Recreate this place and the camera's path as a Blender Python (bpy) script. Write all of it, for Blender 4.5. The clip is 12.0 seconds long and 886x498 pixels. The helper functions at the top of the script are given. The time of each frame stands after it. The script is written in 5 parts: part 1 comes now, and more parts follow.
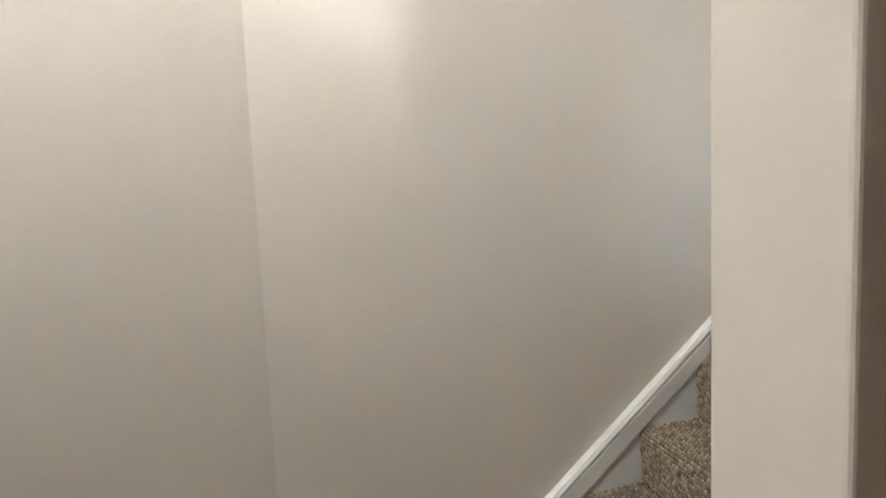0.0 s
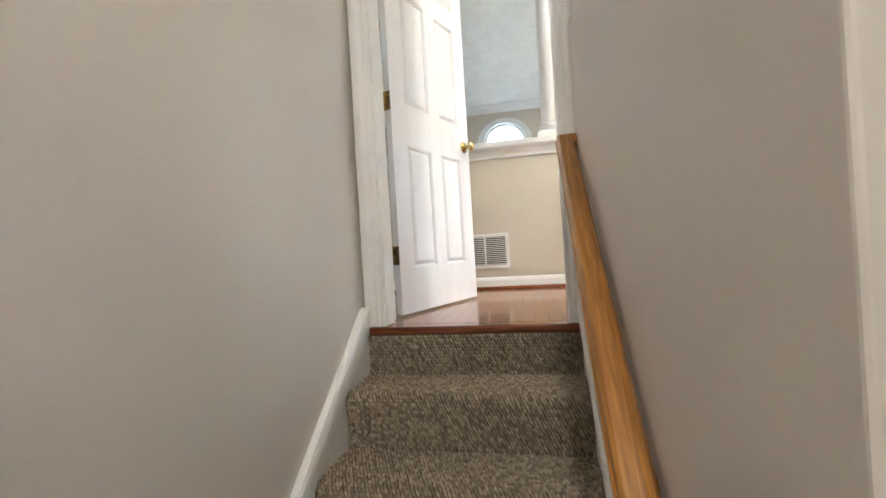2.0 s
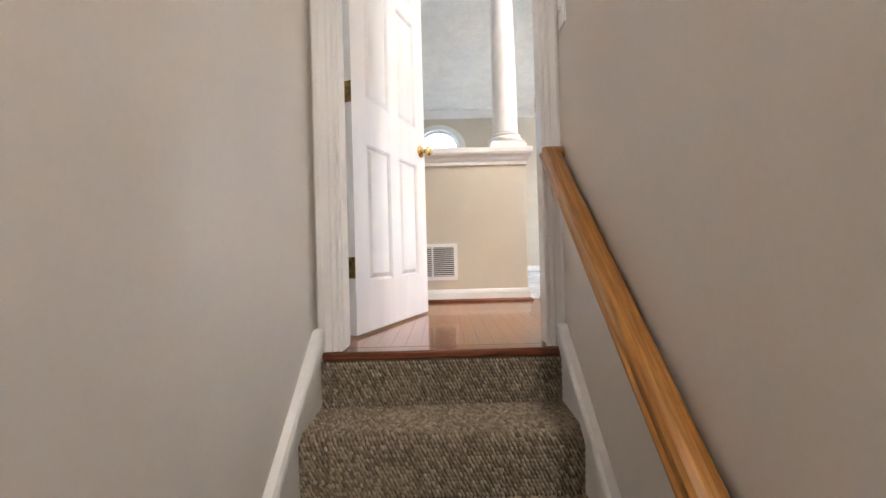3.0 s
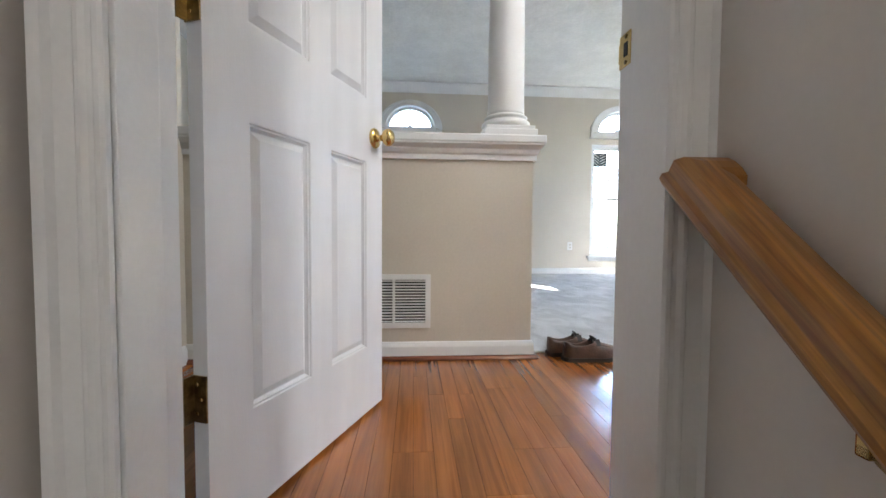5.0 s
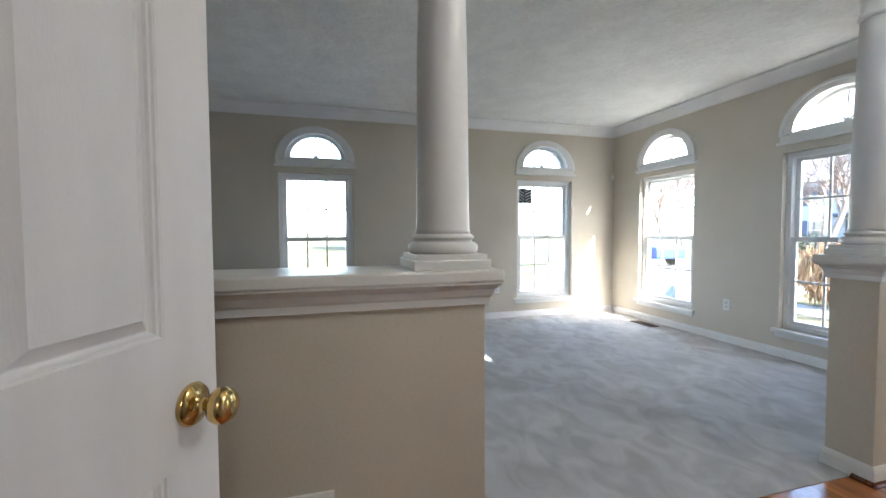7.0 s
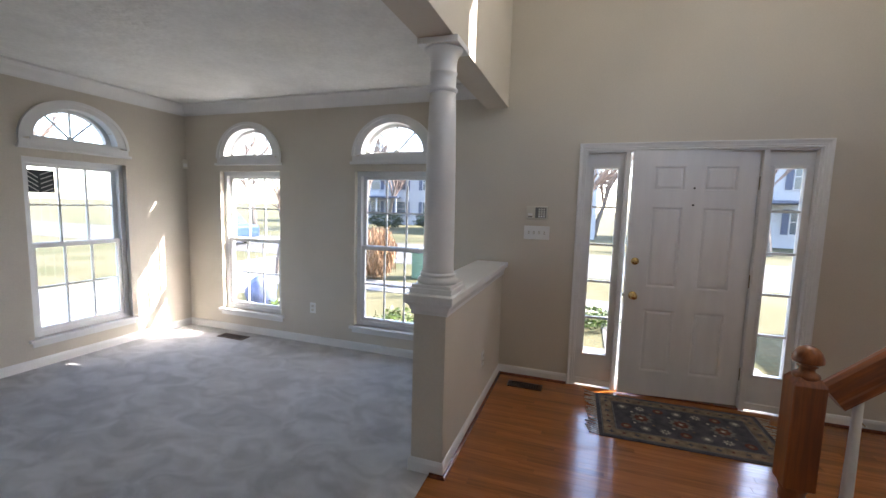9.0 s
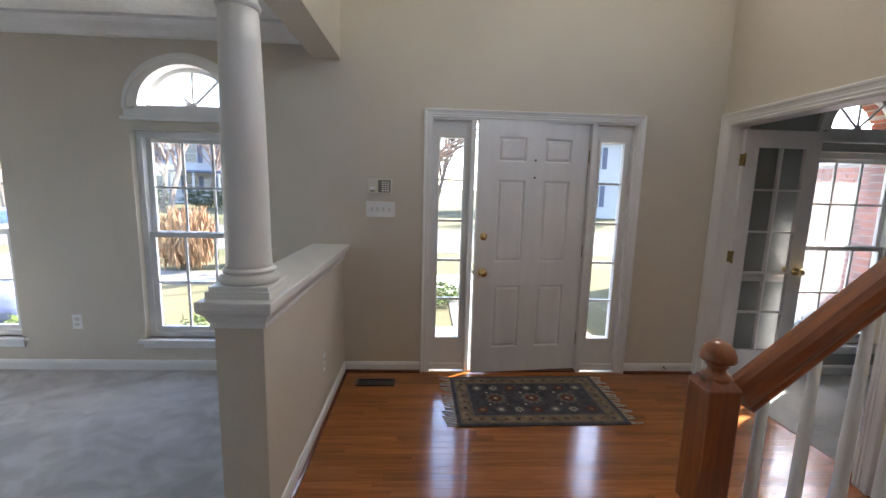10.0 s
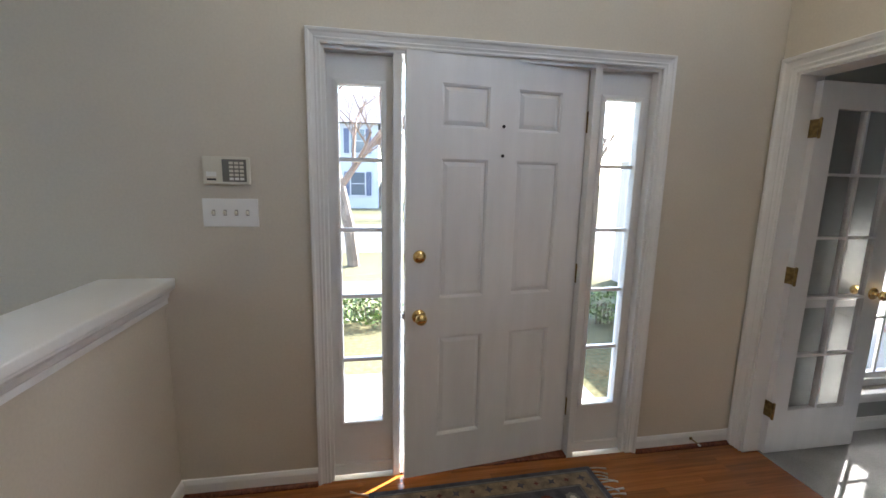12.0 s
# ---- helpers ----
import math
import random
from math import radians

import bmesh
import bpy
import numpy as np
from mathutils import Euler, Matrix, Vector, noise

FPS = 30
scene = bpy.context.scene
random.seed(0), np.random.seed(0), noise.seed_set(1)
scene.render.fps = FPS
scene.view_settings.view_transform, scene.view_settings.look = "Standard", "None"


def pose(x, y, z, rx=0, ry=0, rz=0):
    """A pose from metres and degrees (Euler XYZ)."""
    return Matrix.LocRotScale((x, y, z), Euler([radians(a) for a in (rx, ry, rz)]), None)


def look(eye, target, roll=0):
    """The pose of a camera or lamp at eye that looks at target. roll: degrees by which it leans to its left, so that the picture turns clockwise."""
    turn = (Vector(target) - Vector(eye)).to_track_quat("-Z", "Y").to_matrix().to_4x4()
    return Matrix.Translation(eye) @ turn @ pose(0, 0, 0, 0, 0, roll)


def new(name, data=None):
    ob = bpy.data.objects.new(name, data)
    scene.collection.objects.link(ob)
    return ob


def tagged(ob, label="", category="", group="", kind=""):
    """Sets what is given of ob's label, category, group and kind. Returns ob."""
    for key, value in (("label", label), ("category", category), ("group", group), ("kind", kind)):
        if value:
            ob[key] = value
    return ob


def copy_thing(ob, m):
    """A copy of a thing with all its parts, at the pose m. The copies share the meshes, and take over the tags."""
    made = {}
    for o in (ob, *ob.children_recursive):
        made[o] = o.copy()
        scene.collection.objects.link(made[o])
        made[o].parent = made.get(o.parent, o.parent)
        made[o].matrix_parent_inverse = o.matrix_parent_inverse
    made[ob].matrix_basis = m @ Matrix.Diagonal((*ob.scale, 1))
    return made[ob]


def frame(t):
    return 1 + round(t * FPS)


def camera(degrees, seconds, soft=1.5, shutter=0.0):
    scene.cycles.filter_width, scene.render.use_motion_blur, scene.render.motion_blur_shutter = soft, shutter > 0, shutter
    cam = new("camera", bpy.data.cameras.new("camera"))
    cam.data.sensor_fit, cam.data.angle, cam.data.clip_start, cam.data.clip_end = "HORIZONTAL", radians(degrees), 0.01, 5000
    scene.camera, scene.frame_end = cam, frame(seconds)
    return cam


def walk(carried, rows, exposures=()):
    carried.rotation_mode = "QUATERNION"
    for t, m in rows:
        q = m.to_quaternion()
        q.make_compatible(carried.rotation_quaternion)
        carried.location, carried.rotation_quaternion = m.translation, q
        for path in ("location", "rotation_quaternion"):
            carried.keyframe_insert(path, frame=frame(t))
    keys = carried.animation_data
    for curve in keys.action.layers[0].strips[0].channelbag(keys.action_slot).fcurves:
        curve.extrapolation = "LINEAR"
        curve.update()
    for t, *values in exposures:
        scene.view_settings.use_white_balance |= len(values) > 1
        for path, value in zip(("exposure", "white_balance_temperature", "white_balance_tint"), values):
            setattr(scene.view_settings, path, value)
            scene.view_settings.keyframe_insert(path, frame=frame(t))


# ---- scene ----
cam = camera(94.4, 12.0, soft=1.5, shutter=0.0)
PATH = [
    (0.0, (0.278, 0.171, 0.165), (0.780, 2.103, 0.035), -2.44),
    (0.5, (0.274, 0.275, 0.235), (1.286, 2.000, 0.182), -2.4),
    (1.0, (0.252, 0.384, 0.246), (1.849, 1.586, 0.322), -1.7),
    (1.5, (0.281, 0.499, 0.289), (2.126, 1.269, 0.309), -4.4),
    (2.0, (0.352, 0.649, 0.311), (2.310, 1.052, 0.316), -3.45),
    (2.5, (0.409, 0.783, 0.352), (2.404, 0.915, 0.37), -3.4),
    (3.0, (0.504, 0.877, 0.355), (2.504, 0.879, 0.368), -1.5),
    (3.2, (0.589, 0.897, 0.387), (2.588, 0.854, 0.377), -1.1),
    (4.8, (1.344, 0.894, 0.581), (3.338, 0.751, 0.524), 0.2),
    (5.0, (1.436, 0.863, 0.618), (3.429, 0.719, 0.531), 0.4),
    (5.5, (1.616, 0.816, 0.776), (3.599, 0.643, 0.585), 0.5),
    (6.0, (1.791, 0.842, 0.901), (3.759, 0.605, 0.636), 0.6),
    (6.5, (1.941, 0.813, 1.019), (3.898, 0.459, 0.801), 0.3),
    (6.7, (2.015, 0.802, 1.09), (3.968, 0.397, 0.939), -0.1),
    (8.3, (2.517, 0.627, 1.507), (3.798, -0.905, 1.384), 1.7),
    (8.5, (2.565, 0.583, 1.533), (3.668, -1.08, 1.39), 1.8),
    (9.0, (2.687, 0.48, 1.568), (3.333, -1.402, 1.363), 1.6),
    (9.5, (2.723, 0.279, 1.549), (2.949, -1.691, 1.293), 1.5),
    (10.0, (2.745, -0.021, 1.538), (2.653, -1.997, 1.243), 1.5),
    (10.5, (2.79, -0.332, 1.527), (2.516, -2.288, 1.213), 1.5),
    (11.0, (2.706, -0.681, 1.509), (2.339, -2.62, 1.187), 1.4),
    (11.5, (2.589, -1.06, 1.513), (2.206, -2.996, 1.188), 1.4),
    (12.0, (2.493, -1.38, 1.514), (2.151, -3.323, 1.186), 1.2),
]
EXPOSURES = [(0.0, 6.1, 6200, 4), (1.0, 5.85, 6200, 4), (1.5, 5.78, 6300, 6), (2.0, 5.72, 6500, 6), (2.5, 5.7, 6700, 11), (3.0, 5.7, 6700, 13), (5.0, 5.0, 6100, 9), (5.5, 4.95, 6000, 8), (6.0, 4.68, 6100, 9), (6.5, 4.4, 6200, 8),
             (8.5, 3.45, 6500, 16), (9.5, 3.5, 6500, 15), (10.5, 3.7, 6400, 13), (12.0, 3.8, 6400, 11)]
walk(cam, [(t, look(eye, aim, roll)) for t, eye, aim, roll in PATH], EXPOSURES)

# ---- daylight ----
SUN_ELEVATION = 38.0
SUN_TRAVEL = Vector((0.86, 0.511, -math.tan(radians(SUN_ELEVATION)))).normalized()
world = bpy.data.worlds.new("sky")
scene.world = world
world.use_nodes = True
wt = world.node_tree
sky = wt.nodes.new("ShaderNodeTexSky")
sky.sky_type = "NISHITA"
sky.sun_disc = False
sky.sun_elevation = radians(SUN_ELEVATION)
sky.sun_rotation = math.atan2(-0.86, -0.511)
wt.nodes["Background"].inputs["Strength"].default_value = 0.15
wt.links.new(sky.outputs[0], wt.nodes["Background"].inputs["Color"])
sun = new("sun", bpy.data.lights.new("sun", "SUN"))
sun.data.energy, sun.data.angle, sun.data.color = 3.4, radians(0.6), (1.0, 0.94, 0.86)
sun.rotation_mode = "QUATERNION"
sun.rotation_quaternion = SUN_TRAVEL.to_track_quat("-Z", "Y")
sun.location = (-20, -14, 20)
# sky light standing in the narrow window high over the entrance
upper = new("upper_window_light", bpy.data.lights.new("upper_window_light", "AREA"))
upper.data.shape, upper.data.size, upper.data.size_y = "RECTANGLE", 0.50, 0.86
upper.data.energy, upper.data.color = 3.9, (1.0, 0.95, 0.89)
upper.matrix_world = pose(1.125, -3.32, 4.53, 90, 0, 0)


# ---- materials ----
def material(name, colour, rough=0.5, metal=0.0, dark=None, scale=4.0, stretch=(1, 1, 1), spread=(0.35, 0.65), fine=None, fine_scale=250.0,
             bump=0.0, bump_scale=300.0, coat=0.0, warp=0.0, per="", tint=0.25, spec=None):
    """A surface with broad stains between colour and dark, fine grain and relief; per: 'object' or 'island' varies it piece by piece."""
    m = bpy.data.materials.new(name)
    m.use_nodes = True
    t = m.node_tree
    n, l = t.nodes, t.links
    b = n["Principled BSDF"]
    b.inputs["Roughness"].default_value, b.inputs["Metallic"].default_value = rough, metal
    b.inputs["Coat Weight"].default_value = coat
    b.inputs["Coat Roughness"].default_value = 0.08
    if spec is not None:
        b.inputs["Specular IOR Level"].default_value = spec
    co = n.new("ShaderNodeTexCoord").outputs["Object"]
    if per:
        if per == "object":
            rnd = n.new("ShaderNodeObjectInfo").outputs["Random"]
        else:
            rnd = n.new("ShaderNodeNewGeometry").outputs["Random Per Island"]
        off = n.new("ShaderNodeVectorMath")
        off.operation = "MULTIPLY"
        off.inputs[1].default_value = (37.0, 53.0, 71.0)
        l.new(rnd, off.inputs[0])
        add = n.new("ShaderNodeVectorMath")
        l.new(co, add.inputs[0])
        l.new(off.outputs[0], add.inputs[1])
        co = add.outputs[0]
    mp = n.new("ShaderNodeMapping")
    mp.inputs["Scale"].default_value = stretch
    l.new(co, mp.inputs["Vector"])
    big = n.new("ShaderNodeTexNoise")
    big.inputs["Scale"].default_value, big.inputs["Detail"].default_value = scale, 5.0
    big.inputs["Distortion"].default_value = warp
    l.new(mp.outputs[0], big.inputs["Vector"])
    ramp = n.new("ShaderNodeValToRGB")
    ramp.color_ramp.elements[0].position, ramp.color_ramp.elements[1].position = spread
    ramp.color_ramp.elements[0].color = (*(dark or [c * 0.93 for c in colour]), 1)
    ramp.color_ramp.elements[1].color = (*colour, 1)
    l.new(big.outputs["Fac"], ramp.inputs["Fac"])
    out = ramp.outputs["Color"]
    if fine:
        f = n.new("ShaderNodeTexNoise")
        f.inputs["Scale"].default_value, f.inputs["Detail"].default_value = fine_scale, 3.0
        l.new(mp.outputs[0], f.inputs["Vector"])
        mix = n.new("ShaderNodeMix")
        mix.data_type, mix.blend_type = "RGBA", "MULTIPLY"
        fr = n.new("ShaderNodeMapRange")
        fr.inputs["From Min"].default_value, fr.inputs["From Max"].default_value = 0.3, 0.7
        fr.inputs["To Min"].default_value, fr.inputs["To Max"].default_value = 1 - fine, 1 + fine
        l.new(f.outputs["Fac"], fr.inputs["Value"])
        mix.inputs["Factor"].default_value = 1.0
        l.new(out, mix.inputs["A"])
        l.new(fr.outputs[0], mix.inputs["B"])
        out = mix.outputs["Result"]
    if per:
        mix = n.new("ShaderNodeMix")
        mix.data_type, mix.blend_type = "RGBA", "MULTIPLY"
        fr = n.new("ShaderNodeMapRange")
        fr.inputs["To Min"].default_value, fr.inputs["To Max"].default_value = 1 - tint, 1 + tint
        l.new(rnd, fr.inputs["Value"])
        mix.inputs["Factor"].default_value = 1.0
        l.new(out, mix.inputs["A"])
        l.new(fr.outputs[0], mix.inputs["B"])
        out = mix.outputs["Result"]
    l.new(out, b.inputs["Base Color"])
    if bump:
        f = n.new("ShaderNodeTexNoise")
        f.inputs["Scale"].default_value, f.inputs["Detail"].default_value = bump_scale, 4.0
        l.new(mp.outputs[0], f.inputs["Vector"])
        bp = n.new("ShaderNodeBump")
        bp.inputs["Strength"].default_value, bp.inputs["Distance"].default_value = bump, 0.01
        l.new(f.outputs["Fac"], bp.inputs["Height"])
        l.new(bp.outputs[0], b.inputs["Normal"])
    return m


WALL = material("beige_wall_paint", (0.63, 0.577, 0.488), 0.6, scale=1.2, fine=0.03, fine_scale=90, bump=0.06, bump_scale=160)
STAIR_WALL = material("stair_wall_paint", (0.67, 0.625, 0.58), 0.6, scale=0.9, fine=0.012, fine_scale=80, bump=0.025, bump_scale=220)
GREY_WALL = material("grey_wall_paint", (0.36, 0.375, 0.365), 0.6, scale=1.2, fine=0.03, fine_scale=90, bump=0.05, bump_scale=160)
CEILING = material("textured_ceiling_paint", (0.84, 0.845, 0.82), 0.8, dark=(0.77, 0.775, 0.75), scale=5, fine=0.04, fine_scale=40, bump=0.7, bump_scale=13)
TRIM = material("white_trim_paint", (0.80, 0.80, 0.79), 0.35, scale=2.5, fine=0.015, fine_scale=120, bump=0.02, bump_scale=120)
DOOR_WHITE = material("white_door_paint", (0.79, 0.79, 0.80), 0.42, scale=2, fine=0.02, fine_scale=200, stretch=(6, 6, 1), bump=0.05, bump_scale=60)
VINYL = material("white_window_vinyl", (0.80, 0.81, 0.81), 0.3, scale=3, fine=0.01)
OAK_FLOOR = material("oak_floor_finish", (0.37, 0.130, 0.028), 0.20, dark=(0.25, 0.080, 0.016), scale=4, stretch=(0.35, 9, 9), fine=0.12, fine_scale=22, warp=1.0,
                     bump=0.03, bump_scale=20, coat=0.45, per="object", tint=0.20)
OAK_JOINED = material("oak_floor_finish_far", (0.37, 0.130, 0.028), 0.20, dark=(0.25, 0.080, 0.016), scale=4, stretch=(0.35, 9, 9), fine=0.12, fine_scale=22, warp=1.0,
                      bump=0.03, bump_scale=20, coat=0.45, per="island", tint=0.20)
OAK_NOSING = material("dark_oak_nosing", (0.20, 0.06, 0.025), 0.25, dark=(0.10, 0.028, 0.012), scale=6, stretch=(9, 0.4, 9), fine=0.2, fine_scale=24, coat=0.4)
OAK_RAIL = material("honey_oak", (0.40, 0.185, 0.038), 0.36, dark=(0.26, 0.105, 0.02), scale=5, stretch=(0.8, 16, 16), fine=0.30, fine_scale=12, bump=0.05,
                    bump_scale=14, coat=0.25)
OAK_NEWEL = material("red_oak_stain", (0.28, 0.078, 0.014), 0.30, dark=(0.18, 0.045, 0.009), scale=5, stretch=(12, 12, 0.7), fine=0.16, fine_scale=14, coat=0.4)
OAK_BANISTER = material("red_oak_banister", (0.28, 0.076, 0.014), 0.32, dark=(0.17, 0.042, 0.008), scale=5, stretch=(0.7, 12, 12), fine=0.16, fine_scale=14, coat=0.35)
OAK_LOWER = material("orange_oak_steps", (0.44, 0.17, 0.035), 0.35, dark=(0.30, 0.10, 0.02), scale=5, stretch=(8, 0.5, 8), fine=0.15, fine_scale=18)
CARPET = material("grey_carpet_pile", (0.61, 0.615, 0.625), 0.95, dark=(0.45, 0.455, 0.465), scale=3.6, stretch=(1.0, 1.35, 1), spread=(0.36, 0.64), warp=1.1, fine=0.22,
                  fine_scale=260, bump=0.7, bump_scale=420, spec=0.1)
STUDY_CARPET = material("grey_study_carpet", (0.46, 0.465, 0.47), 0.95, dark=(0.35, 0.355, 0.36), scale=3, spread=(0.38, 0.6), fine=0.22, fine_scale=260, bump=0.7,
                        bump_scale=420, spec=0.1)
LOOP = material("brown_berber_loop", (0.36, 0.305, 0.235), 0.95, dark=(0.22, 0.175, 0.125), scale=20, spread=(0.3, 0.7), fine=0.15, fine_scale=500, per="island",
                tint=0.34, spec=0.1)
LOOP_BACK = material("brown_carpet_backing", (0.10, 0.075, 0.05), 0.95, scale=80, fine=0.2, spec=0.1)
BRASS = material("polished_brass", (0.78, 0.58, 0.26), 0.13, 1.0, dark=(0.60, 0.42, 0.16), scale=30, fine=0.05)
OLD_BRASS = material("dull_brass", (0.33, 0.24, 0.10), 0.38, 1.0, dark=(0.16, 0.11, 0.05), scale=40, fine=0.1)
DARK = material("black_gap", (0.02, 0.02, 0.02), 0.7, scale=5)
REGISTER = material("brown_register_metal", (0.07, 0.045, 0.03), 0.45, 0.5, scale=20)
PLASTIC = material("white_plastic", (0.85, 0.85, 0.83), 0.35, scale=6)
IVORY = material("ivory_plastic", (0.70, 0.67, 0.58), 0.4, scale=6)
GREY_PLASTIC = material("grey_plastic", (0.16, 0.155, 0.14), 0.4, scale=6)
METAL = material("dull_steel", (0.45, 0.43, 0.40), 0.4, 0.9, scale=20)
LEATHER = material("brown_leather", (0.095, 0.045, 0.027), 0.45, dark=(0.04, 0.020, 0.013), scale=16, fine=0.2, fine_scale=180, bump=0.25, bump_scale=140)
SUEDE = material("tan_worn_leather", (0.15, 0.09, 0.062), 0.65, dark=(0.08, 0.05, 0.035), scale=14, fine=0.2, fine_scale=180, bump=0.25, bump_scale=140)
RUBBER = material("dark_rubber", (0.022, 0.018, 0.016), 0.7, scale=20, fine=0.15)
LAWN = material("winter_lawn", (0.105, 0.095, 0.055), 0.95, dark=(0.06, 0.063, 0.030), scale=0.5, fine=0.3, fine_scale=18, spec=0.1)
ASPHALT = material("pale_road", (0.07, 0.069, 0.067), 0.9, scale=0.6, fine=0.2, fine_scale=30)
CONCRETE = material("pale_concrete", (0.20, 0.19, 0.178), 0.85, scale=0.8, fine=0.12, fine_scale=40)
MORTAR = material("pale_mortar", (0.42, 0.38, 0.34), 0.9, scale=8, fine=0.15, fine_scale=90)
BRICK = material("red_brick", (0.40, 0.13, 0.075), 0.85, dark=(0.25, 0.08, 0.05), scale=9, fine=0.2, fine_scale=90, bump=0.2, bump_scale=90, per="object", tint=0.3)
SIDING = material("white_siding", (0.33, 0.34, 0.36), 0.6, scale=0.6, fine=0.03)
SHUTTER = material("dark_blue_paint", (0.05, 0.065, 0.11), 0.5, scale=2)
ROOFING = material("grey_shingle", (0.10, 0.10, 0.11), 0.9, scale=2, fine=0.3, fine_scale=8)
HOUSE_GLASS = material("dark_window_glass", (0.05, 0.07, 0.09), 0.1, scale=1)
BARK = material("grey_bark", (0.20, 0.165, 0.135), 0.9, dark=(0.10, 0.08, 0.065), scale=6, fine=0.25, fine_scale=40)
TWIG = material("bare_twigs", (0.23, 0.17, 0.135), 0.9, dark=(0.14, 0.10, 0.08), scale=2, fine=0.2)
LEAF = material("evergreen_leaf", (0.11, 0.17, 0.035), 0.5, dark=(0.045, 0.08, 0.018), scale=3, per="island", tint=0.5)
HEDGE = material("dark_hedge_leaf", (0.045, 0.06, 0.025), 0.6, dark=(0.02, 0.03, 0.012), scale=2, per="island", tint=0.4)
STRAW = material("dry_grass", (0.31, 0.195, 0.105), 0.8, dark=(0.20, 0.115, 0.06), scale=2, per="island", tint=0.35)
BLUE = material("blue_paint", (0.03, 0.06, 0.26), 0.35, scale=2)
TARP = material("faded_blue_tarp", (0.11, 0.14, 0.26), 0.5, dark=(0.05, 0.07, 0.15), scale=7, fine=0.2, fine_scale=40)
GREEN_BOX = material("green_enamel", (0.10, 0.20, 0.15), 0.5, scale=3)
RUG_NAVY = material("rug_navy_wool", (0.095, 0.09, 0.10), 0.95, dark=(0.05, 0.05, 0.062), scale=14, fine=0.3, fine_scale=300, bump=0.4, bump_scale=350, spec=0.1)
RUG_TAN = material("rug_tan_wool", (0.29, 0.215, 0.14), 0.95, dark=(0.15, 0.115, 0.08), scale=16, fine=0.3, fine_scale=300, bump=0.4, bump_scale=350, spec=0.1)
RUG_RUST = material("rug_rust_wool", (0.16, 0.06, 0.045), 0.95, dark=(0.10, 0.035, 0.028), scale=16, fine=0.3, fine_scale=300, spec=0.1)
RUG_CREAM = material("rug_cream_wool", (0.60, 0.55, 0.46), 0.95, dark=(0.45, 0.41, 0.34), scale=20, fine=0.25, fine_scale=300, spec=0.1)
RUG_SLATE = material("rug_slate_wool", (0.20, 0.19, 0.17), 0.95, dark=(0.13, 0.125, 0.115), scale=20, fine=0.25, fine_scale=300, spec=0.1)
PAPER = material("printed_sheet", (0.045, 0.06, 0.065), 0.6, scale=10)


def glass_material():
    m = bpy.data.materials.new("window_glass")
    m.use_nodes = True
    b = m.node_tree.nodes["Principled BSDF"]
    b.inputs["Base Color"].default_value = (1, 1, 1, 1)
    b.inputs["Roughness"].default_value = 0.0
    b.inputs["Transmission Weight"].default_value = 1.0
    b.inputs["IOR"].default_value = 1.45
    return m


def lamp_material():
    m = bpy.data.materials.new("lit_lamp_glass")
    m.use_nodes = True
    b = m.node_tree.nodes["Principled BSDF"]
    b.inputs["Base Color"].default_value = (0.9, 0.88, 0.82, 1)
    b.inputs["Emission Color"].default_value = (1.0, 0.945, 0.90, 1)
    b.inputs["Emission Strength"].default_value = LAMP
    return m


LAMP = 4.9
GLASS = glass_material()
LAMP_GLASS = lamp_material()


# ---- builders ----
def link(name, bm, mat, parent=None, label=""):
    me = bpy.data.meshes.new(name)
    bm.normal_update()
    bm.to_mesh(me)
    bm.free()
    me.materials.append(mat)
    ob = new(name, me)
    if parent:
        ob.parent = parent
    if label:
        ob["label"] = label
    return ob


def smooth(ob):
    for p in ob.data.polygons:
        p.use_smooth = True
    return ob


def part(name, bm, mat, parent, label=""):
    return link(name, bm, mat, parent, label)


def thing(name, label, category, group="", kind="", m=None):
    ob = tagged(new(name), label, category, group, kind)
    if m is not None:
        ob.matrix_basis = m
    return ob


def block(*boxes, bevel=0.0):
    """One bmesh of boxes, each x0, y0, z0, x1, y1, z1, with eased edges."""
    bm = bmesh.new()
    for x0, y0, z0, x1, y1, z1 in boxes:
        vs = [bm.verts.new(c) for c in ((x0, y0, z0), (x1, y0, z0), (x1, y1, z0), (x0, y1, z0), (x0, y0, z1), (x1, y0, z1), (x1, y1, z1), (x0, y1, z1))]
        for f in ((3, 2, 1, 0), (4, 5, 6, 7), (0, 1, 5, 4), (1, 2, 6, 5), (2, 3, 7, 6), (3, 0, 4, 7)):
            bm.faces.new([vs[i] for i in f])
    if bevel:
        bmesh.ops.bevel(bm, geom=list(bm.edges), offset=bevel, segments=2, profile=0.6, affect="EDGES")
    return bm


